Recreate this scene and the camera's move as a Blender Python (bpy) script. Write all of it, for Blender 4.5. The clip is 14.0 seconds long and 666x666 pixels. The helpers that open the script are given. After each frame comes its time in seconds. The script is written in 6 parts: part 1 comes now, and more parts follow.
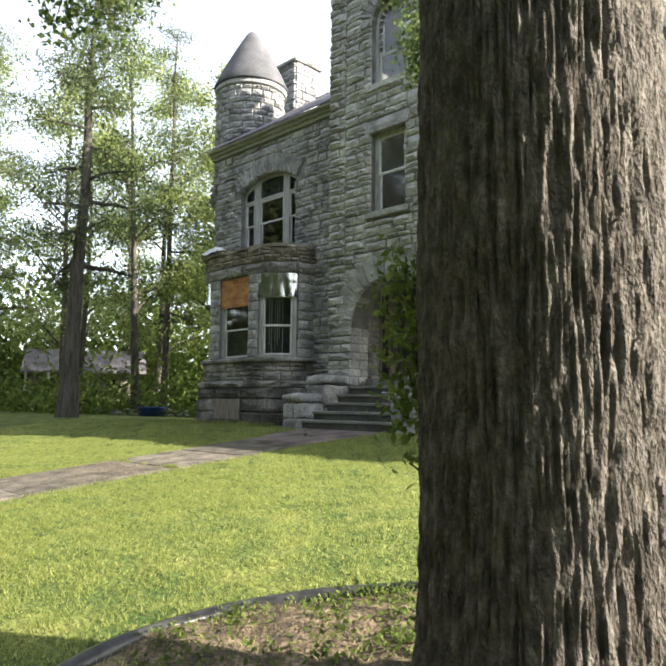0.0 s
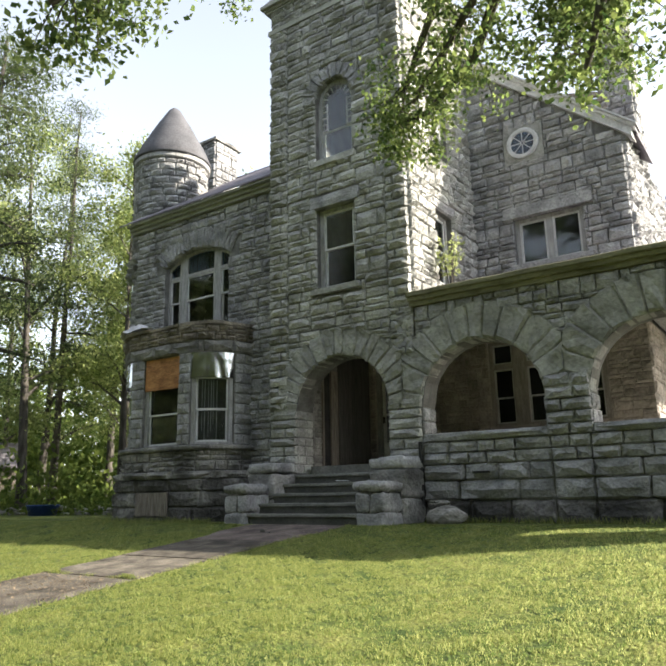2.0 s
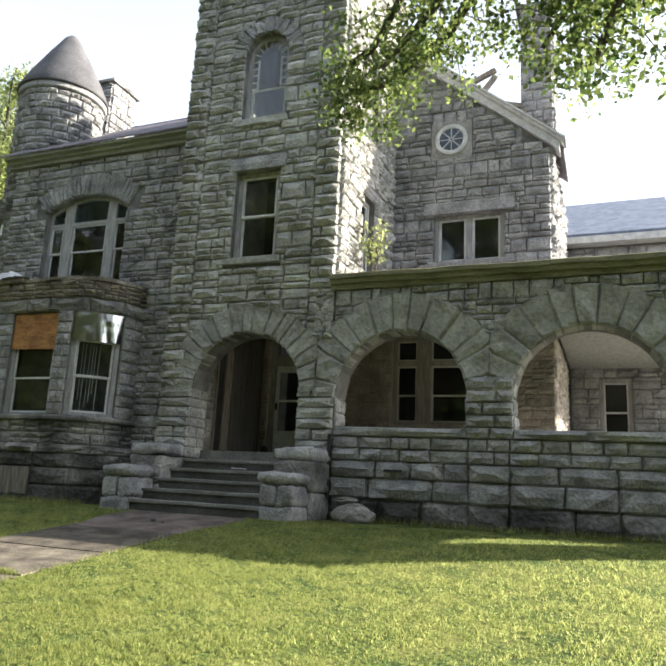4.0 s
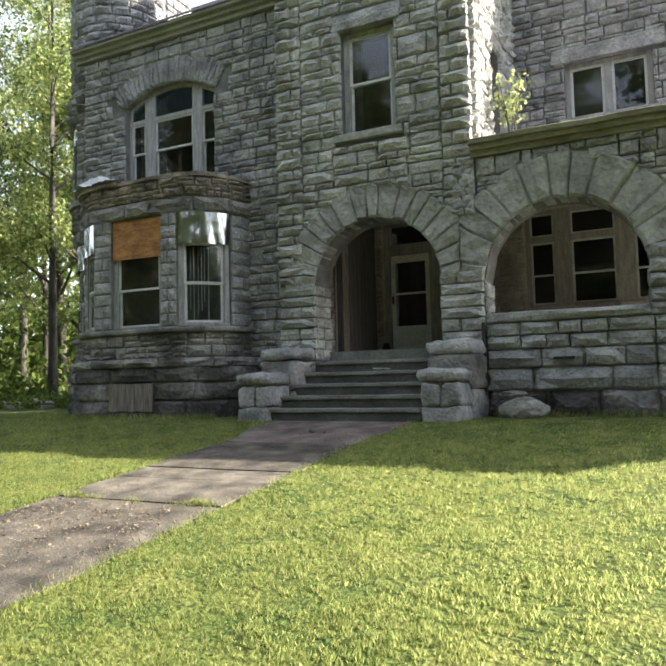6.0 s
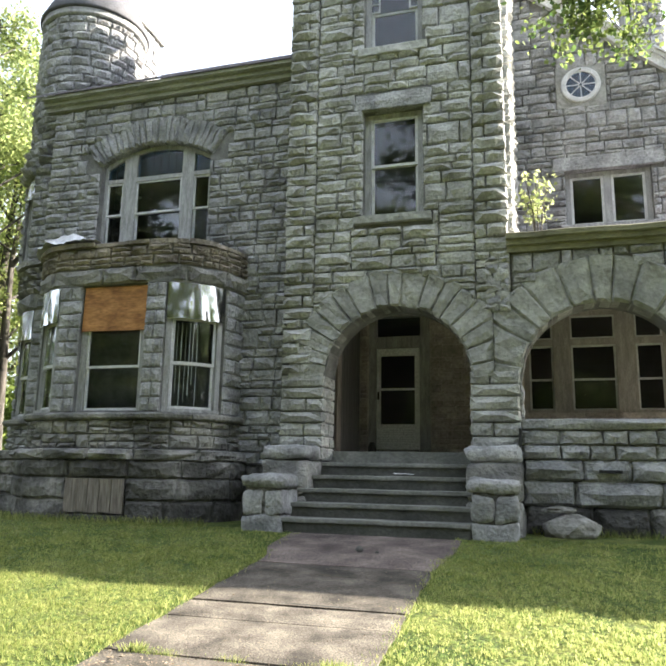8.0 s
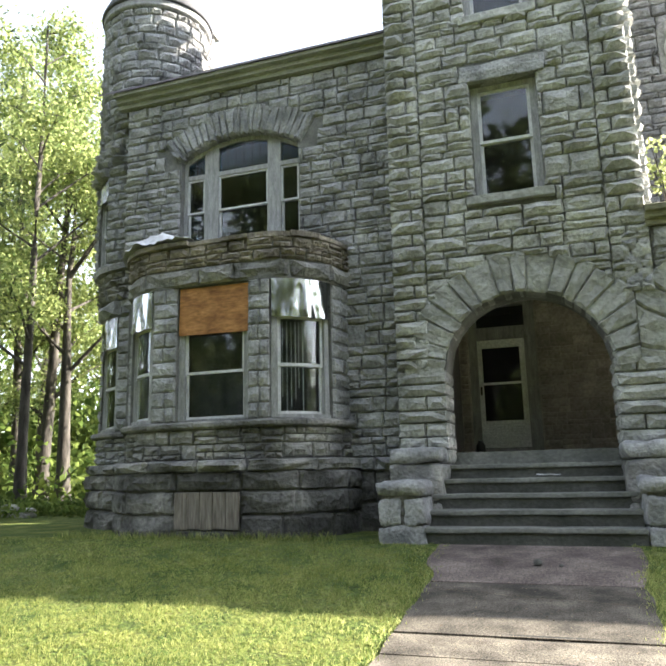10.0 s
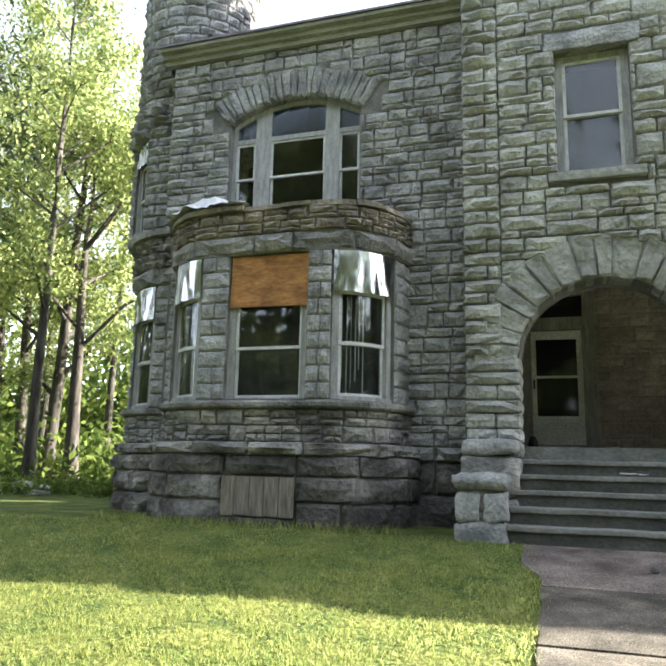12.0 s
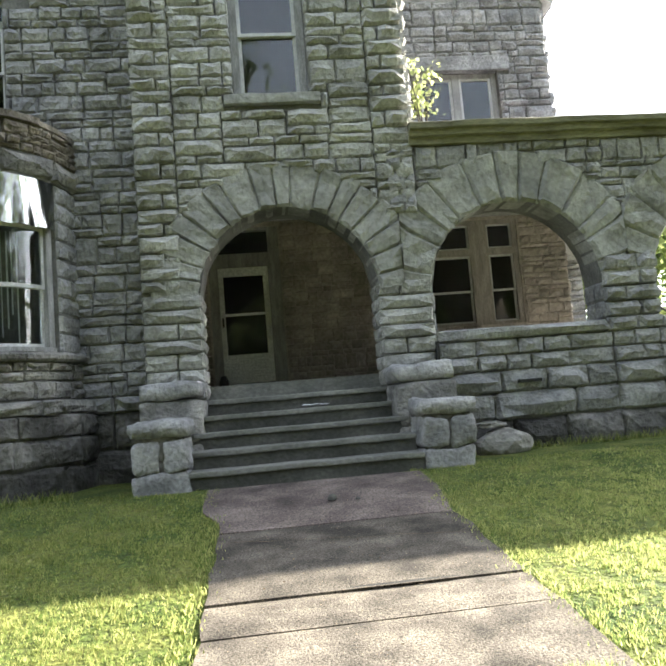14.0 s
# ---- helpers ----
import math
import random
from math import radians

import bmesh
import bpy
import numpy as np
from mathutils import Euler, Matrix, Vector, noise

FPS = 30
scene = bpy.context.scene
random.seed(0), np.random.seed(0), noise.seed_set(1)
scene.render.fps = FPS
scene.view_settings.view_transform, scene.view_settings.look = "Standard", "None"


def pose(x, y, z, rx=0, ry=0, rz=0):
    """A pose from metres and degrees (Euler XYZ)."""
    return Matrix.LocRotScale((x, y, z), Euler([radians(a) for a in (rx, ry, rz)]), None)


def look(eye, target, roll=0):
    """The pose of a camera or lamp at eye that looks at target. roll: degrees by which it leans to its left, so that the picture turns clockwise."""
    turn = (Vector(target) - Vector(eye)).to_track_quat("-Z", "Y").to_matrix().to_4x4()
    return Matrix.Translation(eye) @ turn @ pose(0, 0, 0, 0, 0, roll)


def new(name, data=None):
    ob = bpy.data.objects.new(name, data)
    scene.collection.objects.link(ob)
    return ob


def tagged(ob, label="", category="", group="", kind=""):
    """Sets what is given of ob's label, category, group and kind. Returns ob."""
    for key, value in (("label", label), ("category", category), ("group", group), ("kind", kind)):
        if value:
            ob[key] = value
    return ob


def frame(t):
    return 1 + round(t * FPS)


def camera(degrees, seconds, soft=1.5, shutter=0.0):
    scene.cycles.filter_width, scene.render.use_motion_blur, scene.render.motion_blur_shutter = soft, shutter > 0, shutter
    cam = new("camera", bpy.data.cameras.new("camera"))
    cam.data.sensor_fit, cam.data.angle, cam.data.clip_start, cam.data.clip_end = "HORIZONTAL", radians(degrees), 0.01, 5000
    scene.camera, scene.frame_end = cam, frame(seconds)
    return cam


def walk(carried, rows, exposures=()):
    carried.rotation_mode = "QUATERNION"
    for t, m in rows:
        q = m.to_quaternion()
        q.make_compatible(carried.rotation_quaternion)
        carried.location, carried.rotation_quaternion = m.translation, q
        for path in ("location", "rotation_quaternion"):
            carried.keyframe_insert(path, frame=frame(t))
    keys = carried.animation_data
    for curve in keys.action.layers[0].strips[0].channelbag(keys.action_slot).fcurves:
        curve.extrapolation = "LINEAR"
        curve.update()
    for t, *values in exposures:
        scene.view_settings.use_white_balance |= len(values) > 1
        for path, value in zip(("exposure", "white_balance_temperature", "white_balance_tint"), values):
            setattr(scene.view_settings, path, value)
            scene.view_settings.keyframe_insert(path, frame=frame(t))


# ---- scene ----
cam = camera(51.6, 14.0, soft=2.2)

PATH = [
    (0, (11.365, -11.141, 0.518), (9.965, -9.727, 0.722), 0.5),
    (0.5, (10.814, -11.191, 0.47), (9.47, -9.734, 0.73), 0.8),
    (1, (10.413, -11.208, 0.433), (9.086, -9.732, 0.677), 0.5),
    (1.5, (9.919, -11.291, 0.436), (8.739, -9.696, 0.687), -0.7),
    (2, (9.649, -11.314, 0.52), (8.545, -9.71, 0.974), -1.1),
    (2.5, (9.35, -11.232, 0.536), (8.328, -9.609, 1.104), -0.1),
    (2.7, (9.183, -11.323, 0.459), (8.256, -9.671, 1.098), 0.3),
    (4.8, (7.5, -10.72, 0.678), (6.777, -8.875, 0.953), 2.5),
    (5, (7.284, -10.652, 0.679), (6.428, -8.863, 0.94), 3.0),
    (5.5, (6.669, -10.441, 0.589), (5.782, -8.679, 0.915), 0.2),
    (6, (6.312, -10.341, 0.594), (5.431, -8.551, 0.73), -1.4),
    (6.5, (5.887, -10.143, 0.612), (5.063, -8.325, 0.741), -2.1),
    (7, (5.344, -10.09, 0.634), (4.703, -8.213, 0.893), -0.1),
    (7.5, (4.935, -9.907, 0.677), (4.293, -8.058, 1.087), 0.4),
    (7.7, (4.532, -10.003, 0.739), (3.981, -8.121, 1.128), 1.0),
    (9.8, (2.608, -9.696, 0.839), (2.0, -7.849, 1.305), 0.2),
    (10, (2.505, -9.612, 0.844), (1.878, -7.754, 1.24), -1.3),
    (10.5, (2.036, -9.526, 0.813), (1.252, -7.716, 1.145), 0.3),
    (11, (1.791, -9.408, 0.747), (1.106, -7.553, 1.043), 2.5),
    (11.5, (1.526, -9.355, 0.804), (0.802, -7.51, 1.072), 2.2),
    (12, (1.338, -9.22, 0.773), (0.733, -7.351, 1.15), 1.4),
    (12.5, (1.293, -8.846, 0.672), (1.05, -6.904, 1.082), -0.2),
    (13, (1.339, -8.881, 0.716), (1.47, -6.888, 0.833), 2.2),
    (13.5, (1.342, -8.543, 0.703), (1.467, -6.547, 0.761), -2.7),
    (14, (1.582, -8.438, 0.759), (1.799, -6.459, 0.959), -4.8),
]
walk(cam, [(t, look(eye, target, roll)) for t, eye, target, roll in PATH],
     [(0, 2.08, 6500, 9), (0.5, 2.15, 6500, 9), (1.5, 1.9, 6500, 10), (2.5, 1.68, 6550, 10), (5, 2.02, 6450, 10), (6.5, 2.18, 6400, 11), (7.5, 2.54, 6400, 11), (10, 2.58, 6350, 10), (12, 2.7, 6350, 10), (12.5, 2.98, 6350, 10), (13, 2.72, 6350, 11), (14, 2.64, 6400, 10)])

# ---- light ----
SUN_AZ, SUN_EL = 62.5, 27.2
world = bpy.data.worlds.new("sky")
scene.world = world
world.use_nodes = True
wn = world.node_tree
sky = wn.nodes.new("ShaderNodeTexSky")
sky.sky_type, sky.sun_disc = "NISHITA", False
sky.sun_elevation, sky.sun_rotation = radians(SUN_EL), radians(SUN_AZ)
sky.air_density, sky.dust_density, sky.ozone_density = 1.0, 1.2, 1.0
haze = wn.nodes.new("ShaderNodeHueSaturation")
haze.inputs["Saturation"].default_value, haze.inputs["Value"].default_value = 0.42, 1.62
wn.links.new(sky.outputs["Color"], haze.inputs["Color"])
wn.links.new(haze.outputs["Color"], wn.nodes["Background"].inputs["Color"])
wn.nodes["Background"].inputs["Strength"].default_value = 0.089
sun_dir = Vector((math.sin(radians(SUN_AZ)) * math.cos(radians(SUN_EL)), math.cos(radians(SUN_AZ)) * math.cos(radians(SUN_EL)), math.sin(radians(SUN_EL))))
sun = new("sun", bpy.data.lights.new("sun", "SUN"))
sun.data.energy, sun.data.angle, sun.data.color = 5.0, radians(0.6), (1.0, 0.91, 0.76)
sun.matrix_world = look(sun_dir * 60, (0, 0, 0))

# ---- materials ----
def mat(name, c1, c2, scale=3.0, rough=0.85, bump=0.4, bscale=25.0, metal=0.0, rnd=0.0, stretch=(1, 1, 1), c3=None, spec=0.3, bdist=0.02, vary=0.22):
    m = bpy.data.materials.new(name)
    m.use_nodes = True
    n, l = m.node_tree.nodes, m.node_tree.links
    b = n["Principled BSDF"]
    b.inputs["Roughness"].default_value, b.inputs["Metallic"].default_value = rough, metal
    b.inputs["Specular IOR Level"].default_value = spec
    geo, info, mp = n.new("ShaderNodeNewGeometry"), n.new("ShaderNodeObjectInfo"), n.new("ShaderNodeMapping")
    mp.inputs["Scale"].default_value = stretch
    l.new(geo.outputs["Position"], mp.inputs["Vector"])
    big, fine = n.new("ShaderNodeTexNoise"), n.new("ShaderNodeTexNoise")
    big.inputs["Scale"].default_value, big.inputs["Detail"].default_value = scale, 5
    fine.inputs["Scale"].default_value, fine.inputs["Detail"].default_value = bscale, 6
    l.new(mp.outputs["Vector"], big.inputs["Vector"])
    l.new(mp.outputs["Vector"], fine.inputs["Vector"])
    ramp = n.new("ShaderNodeValToRGB")
    ramp.color_ramp.elements[0].position, ramp.color_ramp.elements[1].position = 0.32, 0.68
    ramp.color_ramp.elements[0].color, ramp.color_ramp.elements[1].color = (*c1, 1), (*c2, 1)
    if c3:
        e = ramp.color_ramp.elements.new(0.5)
        e.color = (*c3, 1)
    l.new(big.outputs["Fac"], ramp.inputs["Fac"])
    var = n.new("ShaderNodeMapRange")
    var.inputs["From Min"].default_value, var.inputs["From Max"].default_value = 0.3, 0.7
    var.inputs["To Min"].default_value, var.inputs["To Max"].default_value = 1 - vary, 1 + vary
    l.new(fine.outputs["Fac"], var.inputs["Value"])
    hsv = n.new("ShaderNodeHueSaturation")
    l.new(ramp.outputs["Color"], hsv.inputs["Color"])
    value = var.outputs["Result"]
    if rnd:
        r2 = n.new("ShaderNodeMapRange")
        r2.inputs["To Min"].default_value, r2.inputs["To Max"].default_value = 1 - rnd, 1 + rnd
        l.new(info.outputs["Random"], r2.inputs["Value"])
        isl = n.new("ShaderNodeMapRange")
        isl.inputs["To Min"].default_value, isl.inputs["To Max"].default_value = 1 - rnd, 1 + rnd
        l.new(geo.outputs["Random Per Island"], isl.inputs["Value"])
        mu, mv = n.new("ShaderNodeMath"), n.new("ShaderNodeMath")
        mu.operation = mv.operation = "MULTIPLY"
        l.new(r2.outputs["Result"], mu.inputs[0])
        l.new(isl.outputs["Result"], mu.inputs[1])
        l.new(mu.outputs[0], mv.inputs[0])
        l.new(value, mv.inputs[1])
        value = mv.outputs[0]
    l.new(value, hsv.inputs["Value"])
    l.new(hsv.outputs["Color"], b.inputs["Base Color"])
    if bump:
        bp = n.new("ShaderNodeBump")
        bp.inputs["Strength"].default_value, bp.inputs["Distance"].default_value = bump, bdist
        l.new(fine.outputs["Fac"], bp.inputs["Height"])
        l.new(bp.outputs["Normal"], b.inputs["Normal"])
    return m


def leaf_mat(name, c1, c2, glow=0.45, gain=3.0, sat=0.95):
    m = bpy.data.materials.new(name)
    m.use_nodes = True
    n, l = m.node_tree.nodes, m.node_tree.links
    b = n["Principled BSDF"]
    b.inputs["Roughness"].default_value, b.inputs["Specular IOR Level"].default_value = 0.7, 0.12
    geo, ramp = n.new("ShaderNodeNewGeometry"), n.new("ShaderNodeValToRGB")
    ramp.color_ramp.elements[0].color, ramp.color_ramp.elements[1].color = (*c1, 1), (*c2, 1)
    l.new(geo.outputs["Random Per Island"], ramp.inputs["Fac"])
    tr, mx = n.new("ShaderNodeBsdfTranslucent"), n.new("ShaderNodeMixShader")
    hs = n.new("ShaderNodeHueSaturation")
    hs.inputs["Value"].default_value, hs.inputs["Saturation"].default_value = gain, sat
    l.new(ramp.outputs["Color"], hs.inputs["Color"])
    l.new(hs.outputs["Color"], tr.inputs["Color"])
    l.new(ramp.outputs["Color"], b.inputs["Base Color"])
    mx.inputs[0].default_value = glow
    l.new(b.outputs[0], mx.inputs[1])
    l.new(tr.outputs[0], mx.inputs[2])
    l.new(mx.outputs[0], n["Material Output"].inputs["Surface"])
    return m


def glass_mat(name, tint=(0.75, 0.8, 0.8), rough=0.02):
    m = bpy.data.materials.new(name)
    m.use_nodes = True
    b = m.node_tree.nodes["Principled BSDF"]
    b.inputs["Base Color"].default_value = (*tint, 1)
    b.inputs["Transmission Weight"].default_value, b.inputs["Roughness"].default_value = 1.0, rough
    b.inputs["IOR"].default_value = 1.45
    return m


M_STONE = mat("grey_limestone", (0.17, 0.172, 0.178), (0.37, 0.368, 0.37), 2.6, 0.92, 0.9, 22, rnd=0.14, c3=(0.27, 0.27, 0.272), bdist=0.035, vary=0.26)
M_STONE_PALE = mat("pale_tower_limestone", (0.22, 0.221, 0.21), (0.44, 0.44, 0.42), 2.0, 0.92, 0.9, 22, rnd=0.14, c3=(0.335, 0.335, 0.32), bdist=0.035, vary=0.24)
M_STONE_DARK = mat("blackened_base_stone", (0.04, 0.039, 0.037), (0.25, 0.24, 0.225), 1.5, 0.93, 1.0, 14, rnd=0.2, c3=(0.105, 0.102, 0.096), bdist=0.06, vary=0.35)
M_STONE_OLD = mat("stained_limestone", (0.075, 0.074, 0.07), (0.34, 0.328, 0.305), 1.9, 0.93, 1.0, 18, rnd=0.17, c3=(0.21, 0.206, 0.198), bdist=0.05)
M_VOUSS = mat("arch_stone", (0.21, 0.212, 0.20), (0.38, 0.38, 0.355), 2.5, 0.92, 0.9, 15, rnd=0.16, bdist=0.04)
M_MORTAR = mat("dark_mortar", (0.10, 0.10, 0.096), (0.19, 0.188, 0.18), 3, 0.95, 0.5, 30)
M_INNER = mat("porch_inner_stone", (0.29, 0.268, 0.246), (0.48, 0.425, 0.385), 2.5, 0.9, 0.5, 20, rnd=0.2)
M_TRIM = mat("weathered_grey_paint", (0.22, 0.22, 0.218), (0.38, 0.38, 0.375), 5, 0.7, 0.3, 40, stretch=(3, 3, 0.6))
# brown-grey window paint with warm bounce light put into its colour
M_TAN = mat("bounce_warmed_window_paint", (0.235, 0.22, 0.205), (0.375, 0.345, 0.32), 5, 0.7, 0.3, 40, stretch=(3, 3, 0.6))
M_SASH = mat("white_sash_paint", (0.42, 0.425, 0.43), (0.6, 0.603, 0.605), 6, 0.6, 0.2, 40)
M_CORNICE = mat("olive_cornice_paint", (0.2, 0.203, 0.172), (0.33, 0.33, 0.285), 3, 0.75, 0.3, 30, stretch=(0.5, 1, 2))
M_MOSSY = mat("mossy_cornice_wood", (0.10, 0.098, 0.063), (0.28, 0.27, 0.185), 3, 0.85, 0.5, 25, stretch=(0.5, 1, 2))
M_SLATE = mat("slate", (0.11, 0.10, 0.12), (0.22, 0.20, 0.225), 4, 0.7, 0.4, 30, rnd=0.15)
M_CONE = mat("cone_metal_grey", (0.06, 0.06, 0.067), (0.10, 0.10, 0.11), 2, 0.7, 0.2, 20)
M_BLUEROOF = mat("blue_grey_shingle", (0.11, 0.14, 0.20), (0.18, 0.21, 0.28), 4, 0.8, 0.4, 30)
M_PLY = mat("orange_plywood", (0.21, 0.095, 0.032), (0.42, 0.205, 0.072), 4.0, 0.75, 0.2, 14, stretch=(0.7, 1, 2.2), vary=0.32)
M_OLDWOOD = mat("grey_weathered_wood", (0.11, 0.095, 0.08), (0.27, 0.24, 0.205), 5, 0.85, 0.5, 25, stretch=(6, 6, 0.5))
M_STEEL = mat("bright_sheet_metal", (0.38, 0.39, 0.39), (0.55, 0.55, 0.55), 3, 0.14, 0.3, 5, metal=1.0, stretch=(1, 1, 0.4), bdist=0.03, vary=0.08)
M_RISER = mat("dark_riser", (0.05, 0.052, 0.046), (0.115, 0.115, 0.104), 2.5, 0.9, 0.5, 30, stretch=(0.7, 1, 1))
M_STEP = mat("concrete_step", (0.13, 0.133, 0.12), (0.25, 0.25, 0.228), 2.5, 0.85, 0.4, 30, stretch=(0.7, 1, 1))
M_PATH = mat("path_concrete", (0.042, 0.037, 0.031), (0.168, 0.148, 0.121), 3.4, 0.95, 0.6, 95, rnd=0.14, c3=(0.102, 0.090, 0.074), vary=0.8, bdist=0.008)
M_PATH_RED = mat("reddish_slab", (0.06, 0.049, 0.045), (0.20, 0.164, 0.148), 2.6, 0.9, 0.6, 60, c3=(0.125, 0.101, 0.091), vary=0.7)
M_STONE_WARM = mat("brown_stained_limestone", (0.105, 0.092, 0.077), (0.35, 0.305, 0.25), 2.2, 0.93, 1.0, 18, rnd=0.2, c3=(0.215, 0.19, 0.16), bdist=0.05)
M_DOOR = mat("white_storm_door", (0.66, 0.67, 0.66), (0.8, 0.81, 0.8), 3, 0.5, 0.1, 30)
# near-black: paints in unlit rooms and slots, and colours black fittings
M_DARK = mat("room_dark_and_black_parts", (0.02, 0.02, 0.02), (0.04, 0.04, 0.038), 3, 0.95, 0.0)
M_BARK = mat("furrowed_bark", (0.05, 0.044, 0.038), (0.15, 0.134, 0.117), 9, 0.94, 1.0, 34, stretch=(2.2, 2.2, 1.3), c3=(0.09, 0.079, 0.069), bdist=0.03)
M_BARK2 = mat("grey_bark", (0.036, 0.032, 0.028), (0.105, 0.094, 0.083), 4, 0.92, 0.6, 18, stretch=(2, 2, 0.4))
M_SOIL = mat("leaf_litter_soil", (0.05, 0.04, 0.028), (0.21, 0.158, 0.105), 9, 0.95, 1.0, 45, c3=(0.09, 0.068, 0.043), vary=0.5)
M_LAWN = mat("lawn", (0.042, 0.075, 0.012), (0.17, 0.18, 0.047), 2.1, 0.95, 1.0, 30, c3=(0.09, 0.118, 0.024), bdist=0.05, vary=0.6)
M_LITTER = mat("dry_leaf_litter", (0.10, 0.073, 0.047), (0.36, 0.285, 0.195), 9, 0.95, 0.5, 45)
M_EDGE = mat("black_plastic_edging", (0.012, 0.012, 0.013), (0.04, 0.04, 0.04), 5, 0.3, 0.2, 20)
M_TARP = mat("blue_plastic", (0.02, 0.05, 0.20), (0.04, 0.09, 0.30), 4, 0.5, 0.2, 20)
M_WHITE = mat("white_sheet", (0.50, 0.50, 0.52), (0.68, 0.68, 0.70), 5, 0.6, 0.4, 12)
M_ROCK = mat("field_rock", (0.16, 0.155, 0.14), (0.36, 0.35, 0.32), 5, 0.9, 0.8, 20, rnd=0.2)
M_PANEL = mat("dark_stained_wood", (0.034, 0.034, 0.031), (0.072, 0.07, 0.064), 4, 0.6, 0.3, 25, stretch=(5, 5, 0.5), rnd=0.15)
M_GLASS = glass_mat("window_glass")
M_STAINED = glass_mat("stained_glass", (0.35, 0.55, 0.75), 0.1)
M_LEAF = leaf_mat("sunny_leaf", (0.046, 0.072, 0.02), (0.175, 0.195, 0.066), 0.62, 3.2, 0.88)
M_LEAF_UNDER = leaf_mat("undergrowth_leaf", (0.035, 0.062, 0.013), (0.13, 0.165, 0.04), 0.5, 2.2)
M_LEAF_DARK = leaf_mat("pine_leaf", (0.028, 0.042, 0.018), (0.085, 0.105, 0.045), 0.4)
M_LEAF_BOUGH = leaf_mat("bough_leaf", (0.026, 0.05, 0.014), (0.12, 0.15, 0.042), 0.48, 2.6)
M_LEAF_PALE = leaf_mat("pale_leaf", (0.11, 0.14, 0.05), (0.27, 0.29, 0.13), 0.4)
M_GRASS = leaf_mat("grass_blade", (0.056, 0.096, 0.017), (0.27, 0.274, 0.096), 0.48, 2.9, 0.9)


# ---- building blocks ----
def part(name, bm, material, parent=None, label="", smooth=False):
    me = bpy.data.meshes.new(name)
    bm.to_mesh(me)
    bm.free()
    return part_me(name, me, material, parent, label, smooth)


def part_me(name, me, material, parent=None, label="", smooth=False):
    if material and not me.materials:
        me.materials.append(material)
    if smooth:
        me.polygons.foreach_set("use_smooth", [True] * len(me.polygons))
    ob = new(name, me)
    if parent:
        ob.parent = parent
    if label:
        tagged(ob, label)
    return ob


def hexa(bm, p):
    """A solid from eight corners: four below, four above, both counter-clockwise."""
    v = [bm.verts.new(q) for q in p]
    for f in ((3, 2, 1, 0), (4, 5, 6, 7), (0, 1, 5, 4), (1, 2, 6, 5), (2, 3, 7, 6), (3, 0, 4, 7)):
        bm.faces.new([v[i] for i in f])
    return v


def block(bm, x0, x1, y0, y1, z0, z1, m=None, bevel=0.0):
    p = [(x0, y0, z0), (x1, y0, z0), (x1, y1, z0), (x0, y1, z0), (x0, y0, z1), (x1, y0, z1), (x1, y1, z1), (x0, y1, z1)]
    if m is not None:
        p = [m @ Vector(q) for q in p]
    v = hexa(bm, p)
    if bevel:
        es = list({e for q in v for e in q.link_edges})
        bmesh.ops.bevel(bm, geom=es, offset=bevel, segments=2, affect="EDGES", profile=0.6)


def rough_block(name, x0, x1, y0, y1, z0, z1, material, parent, amp=0.03, label="", seed=0, cuts=3, rounded=0.03, smooth=False):
    """A rock-faced stone block: bevelled, cut and roughened."""
    bm = bmesh.new()
    block(bm, x0, x1, y0, y1, z0, z1, None, rounded)
    bmesh.ops.subdivide_edges(bm, edges=[e for e in bm.edges if e.calc_length() > 0.12], cuts=cuts, use_grid_fill=True)
    for v in bm.verts:
        n = noise.noise_vector(v.co * 4.0 + Vector((seed * 7.3, 0, 0))) * amp * 1.3 + noise.noise_vector(v.co * 11.0) * amp * 0.7
        v.co += n
    return part(name, bm, material, parent, label, smooth)


def frame_at(x, y, angle):
    """Local u along the wall, -y outwards."""
    return Matrix.Translation((x, y, 0)) @ Matrix.Rotation(radians(angle), 4, "Z")


def wall(name, m, u0, u1, z0, ztop, openings, thick, material, parent, label=""):
    """A wall with real openings. openings: (ua, ub, bottom, top(u))."""
    cuts = {u0, u1}
    for ua, ub, zb, zt in openings:
        cuts |= {ua, ub} | {ua + (ub - ua) * i / 24 for i in range(1, 24)}
    cuts |= {u0 + (u1 - u0) * i / 12 for i in range(13)}
    cuts = sorted(c for c in cuts if u0 <= c <= u1)
    bm = bmesh.new()
    for a, b in zip(cuts, cuts[1:]):
        if b - a < 1e-4:
            continue
        c = (a + b) / 2
        spans, low = [], (z0, z0)
        for ua, ub, zb, zt in sorted((o for o in openings if o[0] <= c <= o[1]), key=lambda o: o[2]):
            spans.append((low, (zb, zb)))
            low = (zt(a), zt(b))
        spans.append((low, (ztop(a), ztop(b))))
        for (la, lb), (ha, hb) in spans:
            if ha - la > 1e-3 or hb - lb > 1e-3:
                hexa(bm, [m @ Vector(q) for q in ((a, 0, la), (b, 0, lb), (b, thick, lb), (a, thick, la), (a, 0, ha), (b, 0, hb), (b, thick, hb), (a, thick, ha))])
    bmesh.ops.remove_doubles(bm, verts=bm.verts, dist=0.0005)
    return part(name, bm, material, parent, label)


def round_top(cx, spring, r):
    return lambda u: spring + math.sqrt(max(r * r - (u - cx) ** 2, 0.0))


def flat(z):
    return lambda u: z


